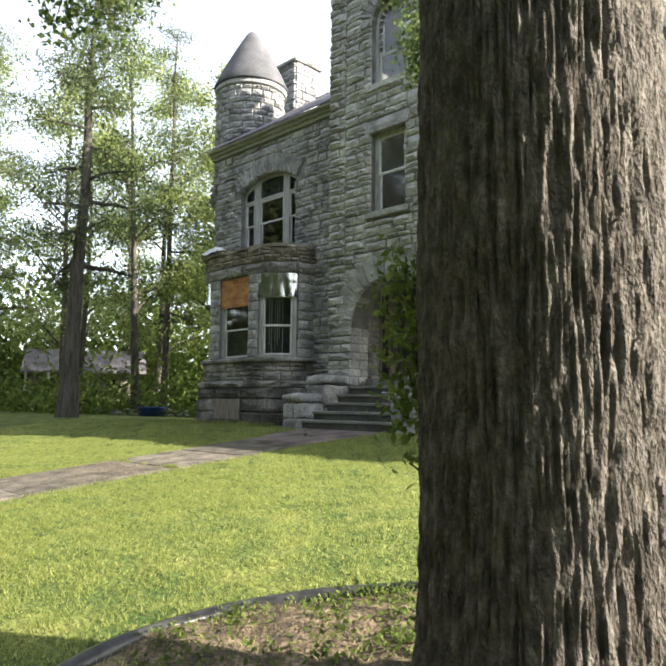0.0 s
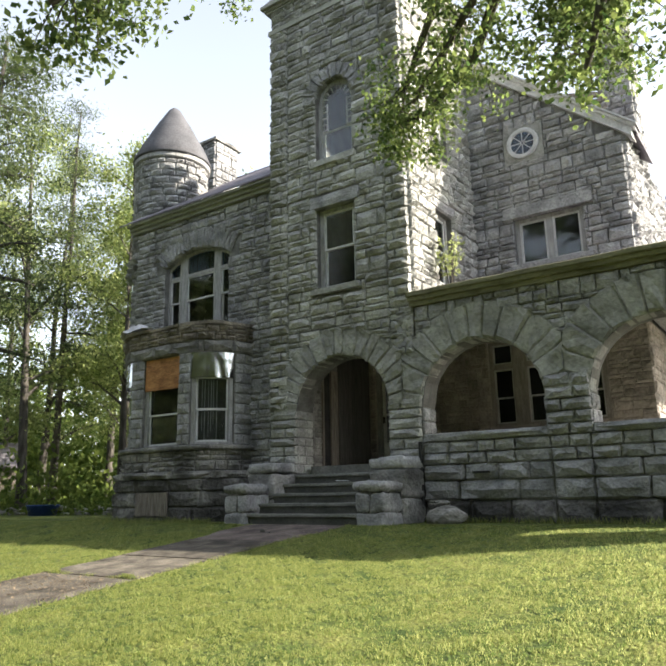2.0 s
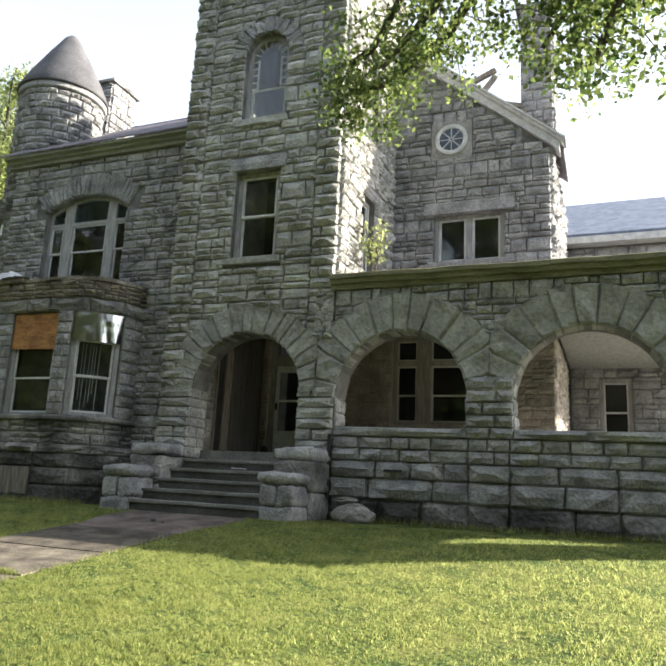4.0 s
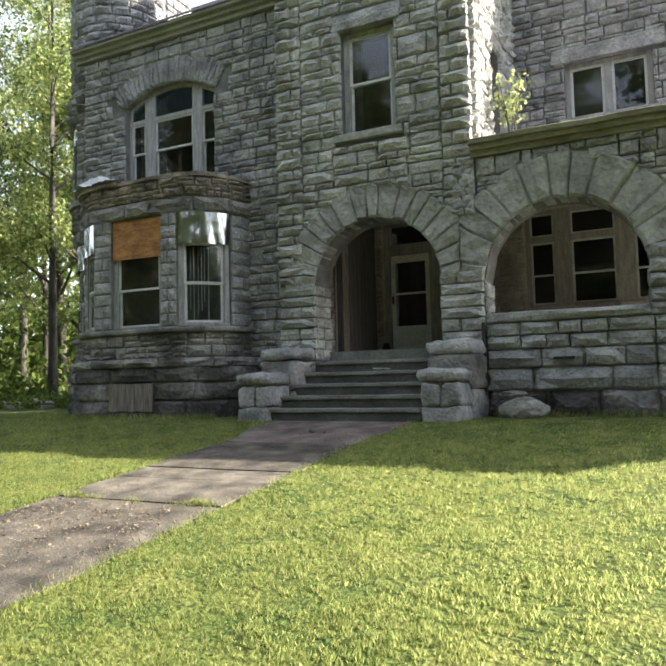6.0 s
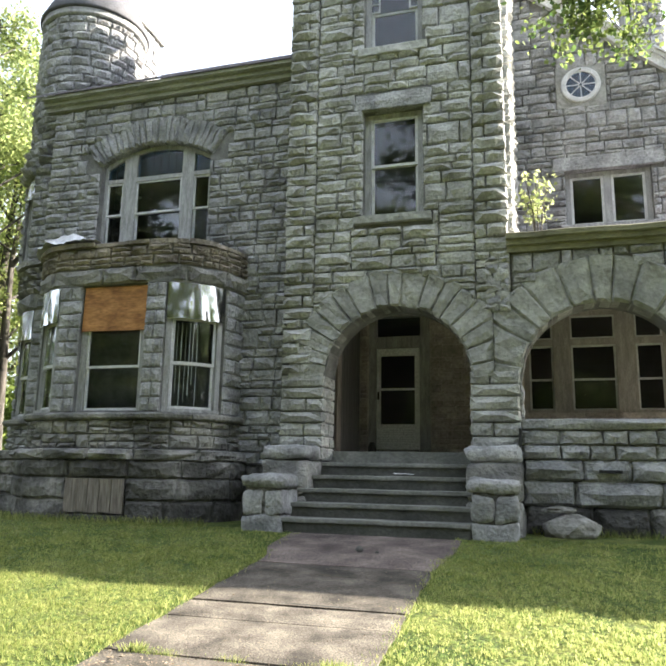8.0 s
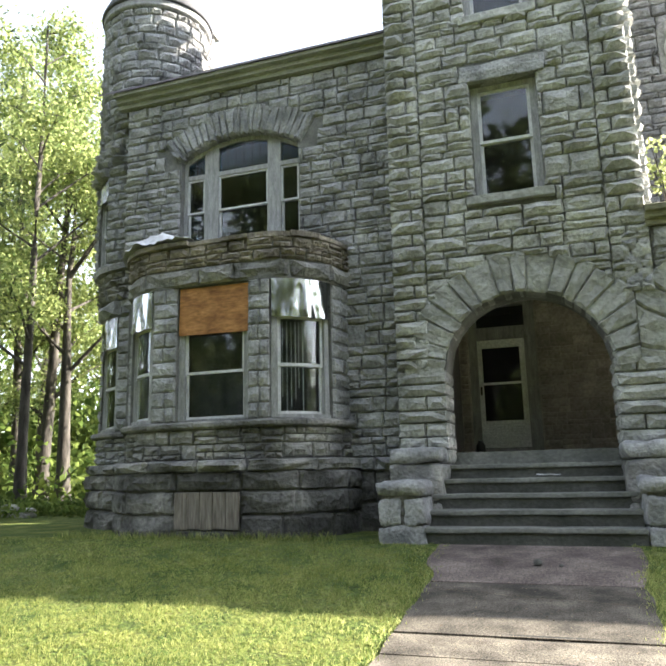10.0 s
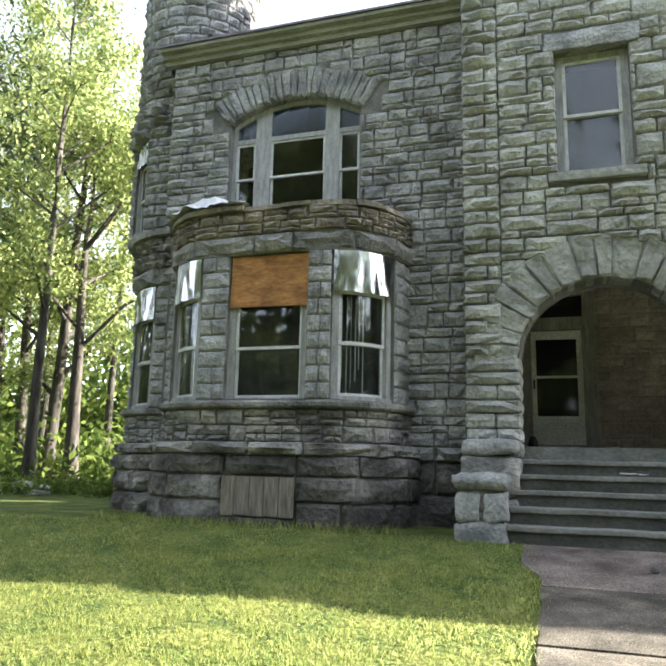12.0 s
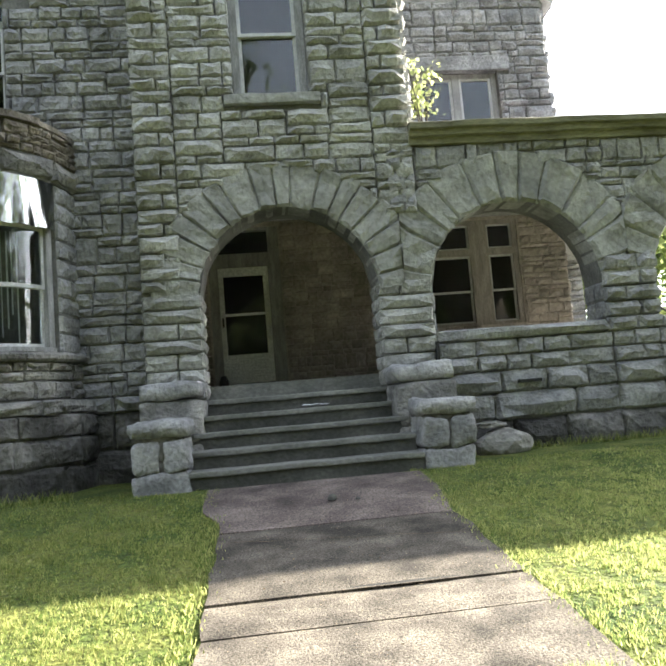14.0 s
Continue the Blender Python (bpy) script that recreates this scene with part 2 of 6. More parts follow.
# house proportions
TX0, TX1, TD = 0.22, 3.72, 3.5
WING_Y, WING_X0 = 0.35, -4.75
GABLE_Y, BACK_Y = 3.2, 3.35
RAKE = lambda x: 10.82 - 0.83 * max(x - 3.72, 0.0)
BED = ((9.6, -9.12), 1.6)
ARCH = (2.02, 2.12, 1.12, 1.70)
PARCH = [(4.95, 2.03, 1.14, 1.82), (7.95, 2.03, 1.14, 1.82), (10.95, 2.03, 1.14, 1.82)]


def ground_z(x, y):
    s = max(0.0, -1.5 - y)
    z = -0.096 * s if s < 12 else -1.152 - 0.01 * (s - 12)
    d = abs(x - 2.08)
    k = min(1.0, s) * min(1.0, max(0.0, (d - 1.3) / 1.5))
    return z + k * (0.02 * math.sin(x * 1.3 + y * 0.7) + 0.012 * math.sin(x * 3.1 - y * 2.3)) - (0.03 if d < 0.6 else 0.0)


# ---- ground ----
def build_ground():
    xs = sorted({-400, -200, -100, -60, -40} | set(np.arange(-30, 30.1, 0.5)) | {40, 60, 100, 200, 400})
    ys = sorted({-400, -200, -100, -60, -40} | set(np.arange(-30, 30.1, 0.5)) | {40, 60, 100, 200, 400})
    verts = [(float(x), float(y), ground_z(x, y)) for y in ys for x in xs]
    w = len(xs)
    faces = [(j * w + i, j * w + i + 1, (j + 1) * w + i + 1, (j + 1) * w + i) for j in range(len(ys) - 1) for i in range(w - 1)]
    me = bpy.data.meshes.new("ground")
    me.from_pydata(verts, [], faces)
    ob = part_me("ground", me, M_LAWN, None, "", True)
    tagged(ob, "mown yellow-green lawn sloping down from the house", "lawn", kind="structure")


build_ground()

mansion = new("mansion")
tagged(mansion, "grey rock-faced limestone mansion with round arches and a corner turret", "house")


def build_shell():
    f = frame_at(0, 0, 0)
    cx, sp, ri, ro = ARCH
    tw = wall("tower_wall", f, TX0, TX1, -0.4, flat(12.0), [(cx - ri, cx + ri, -0.4, round_top(cx, sp, ri)), (1.5, 2.46, 4.7, flat(6.5)), (1.5, 2.46, 7.62, round_top(1.98, 9.07, 0.48))], 0.55, M_MORTAR, mansion)
    ts = wall("tower_side_wall", frame_at(TX1, 0, 90), 0.551, TD, 4.0, flat(12.0), [(1.1, 2.0, 4.75, flat(6.4)), (1.1, 2.0, 7.62, flat(9.4))], 0.4, M_MORTAR, mansion)
    wall("tower_far_wall", frame_at(TX0, TD, -90), 0, TD - 0.551, -0.4, flat(12.0), [], 0.4, M_MORTAR, mansion)
    wall("tower_rear_wall", frame_at(TX0, TD + 0.3, 0), 0, TX1 - TX0, 4.2, flat(12.0), [], 0.3, M_MORTAR, mansion)
    wall("wing_corner", frame_at(0, WING_Y, 0), WING_X0, -4.601, 4.5, flat(7.6), [], 0.45, M_MORTAR, mansion)
    ww = wall("wing_wall", frame_at(0, WING_Y, 0), -4.6, TX0, -0.4, flat(7.6), [(-3.62, -1.39, 4.6, round_top(-2.505, 4.53, 2.12))], 0.45, M_MORTAR, mansion)
    pw = wall("porch_wall", frame_at(0, 0.02, 0), TX1 + 0.004, 13.0, -0.5, flat(4.0), [(c - r, c + r, 1.40, round_top(c, s, r)) for c, s, r, _ in PARCH], 0.5, M_MORTAR, mansion)
    gw = wall("gable_wall", frame_at(0, GABLE_Y, 0), TX1 - 0.9, 7.22, 3.9, lambda u: RAKE(u), [(4.72, 6.26, 5.42, flat(6.52))], 0.4, M_MORTAR, mansion)
    return tw, ts, ww, pw, gw


TOWER, TOWER_SIDE, WING, PORCH, GABLE = build_shell()


def profile(name, pts, x0, x1, material, label="", cuts=1, sag=0.0):
    """A moulding: an outline in y and z, drawn along x."""
    bm = bmesh.new()
    rows = []
    for i in range(cuts + 1):
        x = x0 + (x1 - x0) * i / cuts
        rows.append([bm.verts.new((x, y + sag * noise.noise(Vector((x * 2, y * 5, z))), z + sag * noise.noise(Vector((x * 1.7, 3, z * 4))))) for y, z in pts])
    n = len(pts)
    for a, b in zip(rows, rows[1:]):
        for k in range(n):
            bm.faces.new((a[k], b[k], b[(k + 1) % n], a[(k + 1) % n]))
    bm.faces.new(rows[0])
    bm.faces.new(rows[-1])
    bmesh.ops.recalc_face_normals(bm, faces=bm.faces)
    return part(name, bm, material, mansion, label)


def build_rest_shell():
    bm = bmesh.new()
    block(bm, WING_X0, 0.2, 9.0, 9.3, -0.4, 8.5)
    block(bm, -6.3, -6.0, 2.5, 9.3, -0.4, 8.5)
    block(bm, 0.2, 9.8, 12.0, 12.3, -0.4, 8.5)
    block(bm, -6.0, 0.2, 9.3, 9.6, -0.4, 8.5)
    part("rear_wall", bm, M_MORTAR, mansion)
    # added near-black backings: room darkness in their colour, no sky behind the glass
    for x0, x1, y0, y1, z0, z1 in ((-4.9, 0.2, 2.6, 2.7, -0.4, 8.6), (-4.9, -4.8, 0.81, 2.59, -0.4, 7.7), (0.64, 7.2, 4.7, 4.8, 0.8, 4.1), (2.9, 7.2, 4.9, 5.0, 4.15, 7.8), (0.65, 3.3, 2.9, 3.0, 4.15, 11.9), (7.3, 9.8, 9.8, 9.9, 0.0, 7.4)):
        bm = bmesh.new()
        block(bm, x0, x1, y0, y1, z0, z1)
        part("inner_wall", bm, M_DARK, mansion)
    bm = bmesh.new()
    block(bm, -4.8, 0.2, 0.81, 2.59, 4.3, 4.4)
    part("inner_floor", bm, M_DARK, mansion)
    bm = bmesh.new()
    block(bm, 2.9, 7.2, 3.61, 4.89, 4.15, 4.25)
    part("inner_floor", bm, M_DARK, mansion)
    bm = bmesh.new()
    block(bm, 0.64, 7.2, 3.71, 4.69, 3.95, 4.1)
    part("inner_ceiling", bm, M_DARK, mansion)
    # side of the gable block, and the set-back right wing
    wall("gable_side_wall", frame_at(7.22, GABLE_Y, 90), 0.401, 5.0, 0.8, flat(8.0), [], 0.4, M_MORTAR, mansion)
    wall("right_wing_wall", frame_at(0, 8.2, 0), 7.22, 9.9, -0.4, flat(7.5), [(8.0, 8.8, 1.9, flat(3.6))], 0.4, M_MORTAR, mansion)
    wall("right_wing_side_wall", frame_at(9.9, 8.2, 90), 0.401, 5.0, -0.4, flat(7.5), [], 0.4, M_MORTAR, mansion)
    # wall behind the porch, with the door and the tall window
    wall("porch_back_wall", frame_at(0, BACK_Y, 0), TX0 + 0.41, 7.22, 0.8, flat(3.98), [(0.82, 2.05, 0.9, flat(3.9)), (3.82, 6.36, 1.9, flat(3.8))], 0.35, M_INNER, mansion)
    bm = bmesh.new()
    block(bm, TX0 + 0.3, 13.0, 0.45, BACK_Y + 0.3, 0.2, 1.08)
    block(bm, 7.3, 13.0, BACK_Y + 0.3, 8.2, 0.2, 1.08)
    part("porch_floor", bm, M_STEP, mansion, "worn grey porch floor")
    bm = bmesh.new()
    block(bm, TX0 + 0.42, TX1, 0.56, BACK_Y - 0.01, 3.98, 4.1)
    block(bm, TX1 + 0.01, 13.0, 0.53, BACK_Y - 0.01, 3.85, 3.95)
    # side stretch of ceiling, added under the slab that shades the gable wall
    block(bm, 7.3, 10.2, BACK_Y, 8.1, 3.85, 3.95)
    part("porch_ceiling", bm, M_TRIM, mansion, "pale boarded porch ceiling")
    bm = bmesh.new()
    block(bm, TX1 + 0.01, 13.0, -0.0, GABLE_Y - 0.01, 4.01, 4.14)
    # unseen side slab, added to keep sun off the gable side wall
    block(bm, 7.23, 10.2, GABLE_Y, 8.1, 4.01, 4.14)
    part("porch_roof", bm, M_SLATE, mansion)
    # roofs
    bm = bmesh.new()
    hexa(bm, [(-5.2, 0.0, 7.72), (0.21, 0.0, 7.72), (0.21, 4.6, 10.9), (-5.2, 4.6, 10.9), (-5.2, 0.0, 7.76), (0.21, 0.0, 7.76), (0.21, 4.6, 10.96), (-5.2, 4.6, 10.96)])
    hexa(bm, [(-5.2, 4.6, 10.9), (0.21, 4.6, 10.9), (0.21, 9.4, 7.72), (-5.2, 9.4, 7.72), (-5.2, 4.6, 11.0), (0.21, 4.6, 11.0), (0.21, 9.4, 7.82), (-5.2, 9.4, 7.82)])
    part("wing_roof", bm, M_SLATE, mansion, "purple-grey slate roof")
    bm = bmesh.new()
    a, b = 3.74, 7.5
    hexa(bm, [(a, 3.3, RAKE(a) + .1), (b, 3.3, RAKE(b) + .1), (b, 5.0, RAKE(b) + .1), (a, 5.0, RAKE(a) + .1), (a, 3.3, RAKE(a) + .17), (b, 3.3, RAKE(b) + .17), (b, 5.0, RAKE(b) + .17), (a, 5.0, RAKE(a) + .17)])
    part("gable_roof", bm, M_SLATE, mansion)
    bm = bmesh.new()
    for lift, w, d, e in ((-0.03, 0.2, 0.11, 7.42), (0.172, 0.08, 0.17, 7.5), (0.254, 0.05, 0.22, 7.55)):
        z = lambda x: RAKE(x) + lift
        hexa(bm, [(a, 3.2 - d, z(a)), (e, 3.2 - d, z(e)), (e, 3.5, z(e)), (a, 3.5, z(a)), (a, 3.2 - d, z(a) + w), (e, 3.2 - d, z(e) + w), (e, 3.5, z(e) + w), (a, 3.5, z(a) + w)])
    part("gable_coping", bm, M_SASH, mansion, "pale painted raking gable trim")
    bm = bmesh.new()
    hexa(bm, [(7.0, 7.9, 7.45), (10.1, 7.9, 7.45), (10.1, 12, 10.0), (7.0, 12, 10.0), (7.0, 7.9, 7.55), (10.1, 7.9, 7.55), (10.1, 12, 10.1), (7.0, 12, 10.1)])
    part("right_wing_roof", bm, M_BLUEROOF, mansion, "blue-grey shingle roof")
    bm = bmesh.new()
    block(bm, 7.0, 10.1, 7.8, 8.19, 7.25, 7.44)
    part("right_wing_cornice", bm, M_SASH, mansion)
    # cornices
    profile("wing_cornice", [(0.34, 7.50), (0.22, 7.50), (0.21, 7.57), (0.14, 7.585), (0.13, 7.65), (0.04, 7.665), (0.03, 7.72), (0.34, 7.72)], -4.9, TX0 - 0.002, M_CORNICE, "olive-beige painted wooden eaves cornice")
    profile("porch_cornice", [(0.2, 3.95), (-0.07, 3.95), (-0.08, 4.03), (-0.14, 4.04), (-0.15, 4.11), (-0.2, 4.12), (-0.21, 4.19), (-0.17, 4.21), (0.2, 4.21)], TX1 - 0.04, 13.0, M_MOSSY, "mossy weathered wooden porch cornice", 90, 0.016)
    bm = bmesh.new()
    for o, z0, z1 in ((0.06, 11.35, 11.47), (0.09, 11.95, 12.0), (0.13, 12.0, 12.06), (0.2, 12.06, 12.14)):
        block(bm, TX0 - o, TX1 + o, -o, TD + o, z0, z1)
    part("tower_cornice", bm, M_CORNICE, mansion)
    bm = bmesh.new()
    v = [bm.verts.new(q) for q in ((TX0 - .18, -.18, 12.14), (TX1 + .18, -.18, 12.14), (TX1 + .18, TD + .18, 12.14), (TX0 - .18, TD + .18, 12.14), (1.97, 1.75, 15.2))]
    for a, b in ((0, 1), (1, 2), (2, 3), (3, 0)):
        bm.faces.new((v[a], v[b], v[4]))
    bm.faces.new((v[3], v[2], v[1], v[0]))
    part("tower_roof", bm, M_SLATE, mansion)


build_rest_shell()


# ---- stonework ----
def stone_mesh(seed, material, kind="stone"):
    """A unit rock-faced stone, its face towards -y, thin at the rim and bulging in the middle."""
    rng = random.Random(seed)
    xs, zs = (-0.5, -0.45, -0.17, 0.17, 0.45, 0.5), (-0.5, -0.39, 0.02, 0.39, 0.5)
    verts = []
    for j, z in enumerate(zs):
        for i, x in enumerate(xs):
            rim = i in (0, 5) or j in (0, 4)
            ring = i in (1, 4) or j in (1, 3)
            d = 0.0 if rim else rng.uniform(0.4, 0.85) if ring else rng.uniform(0.75, 1.3)
            e = 0.022 if rim else 0.05
            verts.append((x + rng.uniform(-e, e), -d, z + rng.uniform(-e, e)))
    faces = [(j * 6 + i, j * 6 + i + 1, (j + 1) * 6 + i + 1, (j + 1) * 6 + i) for j in range(4) for i in range(5)]
    me = bpy.data.meshes.new(kind)
    me.from_pydata(verts, [], faces)
    me.materials.append(material)
    return me


STONE_SETS = {}


def stone_set(material):
    if material.name not in STONE_SETS:
        STONE_SETS[material.name] = [stone_mesh(100 + k, material) for k in range(14)]
    return STONE_SETS[material.name]


def put_stones(parent, mats, material, seed=0, limit=300):
    """Stones as parts of a wall, those low on the wall one by one, the rest joined."""
    rng, pool = random.Random(seed), stone_set(material)
    mats = sorted(mats, key=lambda m: m.translation.z)
    for m in mats[:limit]:
        ob = new("stone", rng.choice(pool))
        ob.parent, ob.matrix_basis = parent, m
    rest = mats[limit:]
    if rest:
        verts, faces = [], []
        for m in rest:
            me, base = rng.choice(pool), len(verts)
            verts += [tuple(m @ v.co) for v in me.vertices]
            faces += [tuple(base + i for i in p.vertices) for p in me.polygons]
        me = bpy.data.meshes.new("stonework")
        me.from_pydata(verts, [], faces)
        tagged(part_me("stonework", me, material, parent), kind="stuff")


def lay(f, u0, u1, z0, z1, depth, gap=0.009, off=0.0):
    """The pose of one stone on the wall frame f."""
    return f @ Matrix.Translation(((u0 + u1) / 2, -off, (z0 + z1) / 2)) @ Matrix.Diagonal((max(u1 - u0 - gap, 0.03), depth * 1.4, max(z1 - z0 - gap, 0.03), 1))


def rect_hole(ua, ub, za, zb):
    return lambda lo, hi: [(ua, ub)] if hi > za + 0.03 and lo < zb - 0.03 else []


def sill_hole(ua, ub, za, zb):
    """Only courses that lie mostly behind a sill or lintel stop at it."""
    return lambda lo, hi: [(ua, ub)] if min(hi, zb) - max(lo, za) > 0.55 * (hi - lo) else []


def arch_hole(cx, spring, r, bottom, jamb):
    def cut(lo, hi):
        if hi < bottom + 0.03 or lo > spring + r:
            return []
        if hi <= spring + 0.03:
            return [(cx - jamb, cx + jamb)]
        w = math.sqrt(max(r * r - max(lo + 0.45 * (hi - lo) - spring, 0.0) ** 2, 0.0))
        return [(cx - w, cx + w)]
    return cut


def free(u0, u1, lo, hi, holes):
    spans = [(u0, u1)]
    for h in holes:
        for a, b in h(lo, hi):
            spans = [s for p, q in spans for s in ((p, min(q, a)), (max(p, b), q)) if s[1] - s[0] > 0.05]
    return spans


def row(f, u0, u1, z0, z1, wmin, wmax, depth, rng, out, off=0.0):
    u = u0
    while u < u1 - 0.02:
        w = rng.uniform(wmin, wmax)
        if u1 - (u + w) < wmin * 0.7:
            w = u1 - u
        out.append(lay(f, u, u + w, z0, z1, depth * rng.uniform(0.75, 1.3), off=off))
        u += w


def ashlar(f, u0, u1, z0, z1, band, wmin, wmax, holes, seed, depth=0.055, split=0.72, ztop=None):
    """Random-coursed stones: bands, most of them split into two courses that break joint."""
    rng, out = random.Random(seed), []
    z = z0
    while z < z1 - 0.03:
        h = band * rng.uniform(0.88, 1.14)
        if z1 - (z + h) < band * 0.5:
            h = z1 - z
        own = list(holes)
        if ztop:
            own += [lambda lo, hi: ztop(hi)]
        u = u0
        while u < u1 - 0.02:
            length = rng.uniform(1.0, 2.4) * wmax
            if u1 - (u + length) < wmin * 1.3:
                length = u1 - u
            cut = z + h * (rng.choice((0.35, 0.4, 0.62, 0.66)) + rng.uniform(-0.02, 0.02))
            for p, q in ((z, cut), (cut, z + h)) if rng.random() < split else ((z, z + h),):
                for a, b in free(u, u + length, p, q, own):
                    row(f, a, b, p, q, wmin, wmax, depth, rng, out)
            u += length
        z += h
    return out


def voussoirs(parent, y, cx, sp, ri, ro, n, lo, hi, material, a0=0.0, a1=180.0, thick=0.34, proud=0.058, seed=0):
    """The wedge stones of an arch, each a part, mitred where two arches meet."""
    rng = random.Random(seed)
    cuts = [a0 + (a1 - a0) * (i + (rng.uniform(-0.2, 0.2) if 0 < i < n else 0)) / n for i in range(n + 1)]
    for ta, tb in zip(cuts, cuts[1:]):
        bm = bmesh.new()
        g = 0.2 * 180 / math.pi * 0.011 / ro
        jut, extra = rng.uniform(0.8, 1.3), rng.uniform(-0.02, 0.03)
        grid = []
        for i, q in enumerate((0, 0.1, 0.5, 0.9, 1)):
            t = radians(ta + g + (tb - ta - 2 * g) * q)
            col = []
            for j, p in enumerate((0, 0.06, 0.35, 0.68, 0.94, 1)):
                r = ri + (ro + extra - ri) * p
                rim = i in (0, 4) or j in (0, 5)
                d = 0.02 if rim else proud * jut * rng.uniform(0.55, 1.45)
                k = 0.0 if rim and j not in (0,) else rng.uniform(-0.018, 0.018)
                x = min(max(cx + (r + k) * math.cos(t), lo), hi)
                col.append(bm.verts.new((x, y - d, sp + (r + k) * math.sin(t))))
            grid.append(col)
        for i in range(4):
            for j in range(5):
                bm.faces.new((grid[i][j], grid[i][j + 1], grid[i + 1][j + 1], grid[i + 1][j]))
        back = [bm.verts.new((v.co.x, y + thick, v.co.z)) for v in [c[0] for c in grid]]
        for i in range(4):
            bm.faces.new((grid[i][0], grid[i + 1][0], back[i + 1], back[i]))
        for col in (grid[0], grid[4]):
            b2 = [bm.verts.new((v.co.x, y + 0.01, v.co.z)) for v in col]
            for j in range(5):
                bm.faces.new((col[j], b2[j], b2[j + 1], col[j + 1]))
        bmesh.ops.remove_doubles(bm, verts=bm.verts, dist=0.002)
        bmesh.ops.recalc_face_normals(bm, faces=bm.faces)
        part("voussoir", bm, material, parent)


F0 = frame_at(0, 0, 0)


def tower_stones():
    cx, sp, ri, ro = ARCH
    holes = [arch_hole(cx, sp, ro - 0.07, -1, ri + 0.02), rect_hole(1.5, 2.46, 4.7, 6.5), sill_hole(1.36, 2.60, 4.56, 4.7), sill_hole(1.36, 2.60, 6.5, 6.78),
             rect_hole(1.5, 2.46, 7.62, 9.05), sill_hole(1.4, 2.56, 7.46, 7.62), arch_hole(1.98, 9.07, 0.80, 9.0, 0.5), rect_hole(3.42, 3.9, 2.12, 3.05)]
    rng, out = random.Random(5), []
    for a, b in ((TX0, cx - ri + 0.03), (cx + ri - 0.03, 3.80)):
        z = 0.92
        for h in (0.2, 0.17, 0.2, 0.17, 0.2, 0.17, 0.19):
            w = rng.uniform(0.4, 0.6) * (b - a)
            pro = 0.09 if abs(z - 1.46) < 0.1 else 0.06
            if rng.random() < 0.55 or pro > 0.08:
                out.append(lay(F0, a, b, z, z + h, pro))
            else:
                out += [lay(F0, a, a + w, z, z + h, pro), lay(F0, a + w, b, z, z + h, pro)]
            z += h
    for edge, side in ((TX0, 1), (TX1, -1)):
        z, k = 2.24 if side > 0 else 4.22, 0
        while z < 11.3:
            h = min(rng.choice((0.15, 0.19, 0.22)), 11.33 - z)
            w = 0.50 if k % 2 else 0.32
            for a, b, d in ((0.0, w, 0.085),) + (() if k % 2 else ((w, 0.50, 0.055),)):
                a, b = sorted((edge + side * a, edge + side * b))
                out.append(lay(F0, a, b, z, z + h, d * rng.uniform(0.85, 1.2)))
            z, k = z + h, k + 1
    out += ashlar(F0, TX0 + 0.50, 3.22, 2.22, 11.33, 0.335, 0.26, 0.54, holes, 11, 0.055, 0.95)
    out += ashlar(F0, 3.22, TX1, 2.22, 4.22, 0.33, 0.2, 0.4, holes, 15, 0.055, 0.9)
    out += ashlar(F0, TX0, TX1, 11.47, 11.95, 0.25, 0.25, 0.5, [], 12)
    for f in (frame_at(cx - ri, 0, 90), frame_at(cx + ri, 0.55, -90)):
        z = 0.92
        for h in (0.2, 0.17, 0.2, 0.17, 0.2, 0.17, 0.19):
            w = rng.uniform(0.2, 0.36)
            out += [lay(f, 0.0, w, z, z + h, 0.03), lay(f, w, 0.55, z, z + h, 0.03)]
            z += h
    put_stones(TOWER, out, M_STONE_PALE, 1)
    side = frame_at(TX1, 0, 90)
    out = ashlar(side, 0.0, TD - 0.3, 4.2, 11.33, 0.35, 0.28, 0.54, [rect_hole(1.1, 2.0, 4.75, 6.4), sill_hole(1.0, 2.1, 4.6, 4.75), sill_hole(1.0, 2.1, 6.4, 6.65), rect_hole(1.1, 2.0, 7.62, 9.4), sill_hole(1.0, 2.1, 7.46, 7.62), sill_hole(1.0, 2.1, 9.4, 9.65)], 13, 0.075, 0.86)
    put_stones(TOWER_SIDE, out, M_STONE_PALE, 2, 200)
    for z0, z1, dep in ((4.6, 4.75, 0.1), (6.4, 6.65, 0.06), (7.46, 7.62, 0.1), (9.4, 9.65, 0.06)):
        ob = new("lintel", stone_set(M_STONE)[3])
        ob.parent, ob.matrix_basis = TOWER_SIDE, lay(side, 1.0, 2.1, z0, z1, dep)
    voussoirs(TOWER, 0.0, cx, sp, ri, ro, 17, TX0 + 0.02, 3.455, M_VOUSS, seed=3)
    voussoirs(TOWER, 0.0, 1.98, 9.07, 0.48, 0.82, 11, 0, 9, M_STONE, seed=4, thick=0.2, proud=0.06)
    rough_block("window_sill", 1.37, 2.59, -0.10, 0.2, 4.57, 4.7, M_VOUSS, TOWER, 0.008, seed=1, rounded=0.015)
    rough_block("lintel", 1.36, 2.60, -0.085, 0.3, 6.5, 6.77, M_STONE, TOWER, 0.02, seed=2, rounded=0.02)
    rough_block("window_sill", 1.41, 2.55, -0.10, 0.2, 7.47, 7.61, M_VOUSS, TOWER, 0.008, seed=3, rounded=0.015)


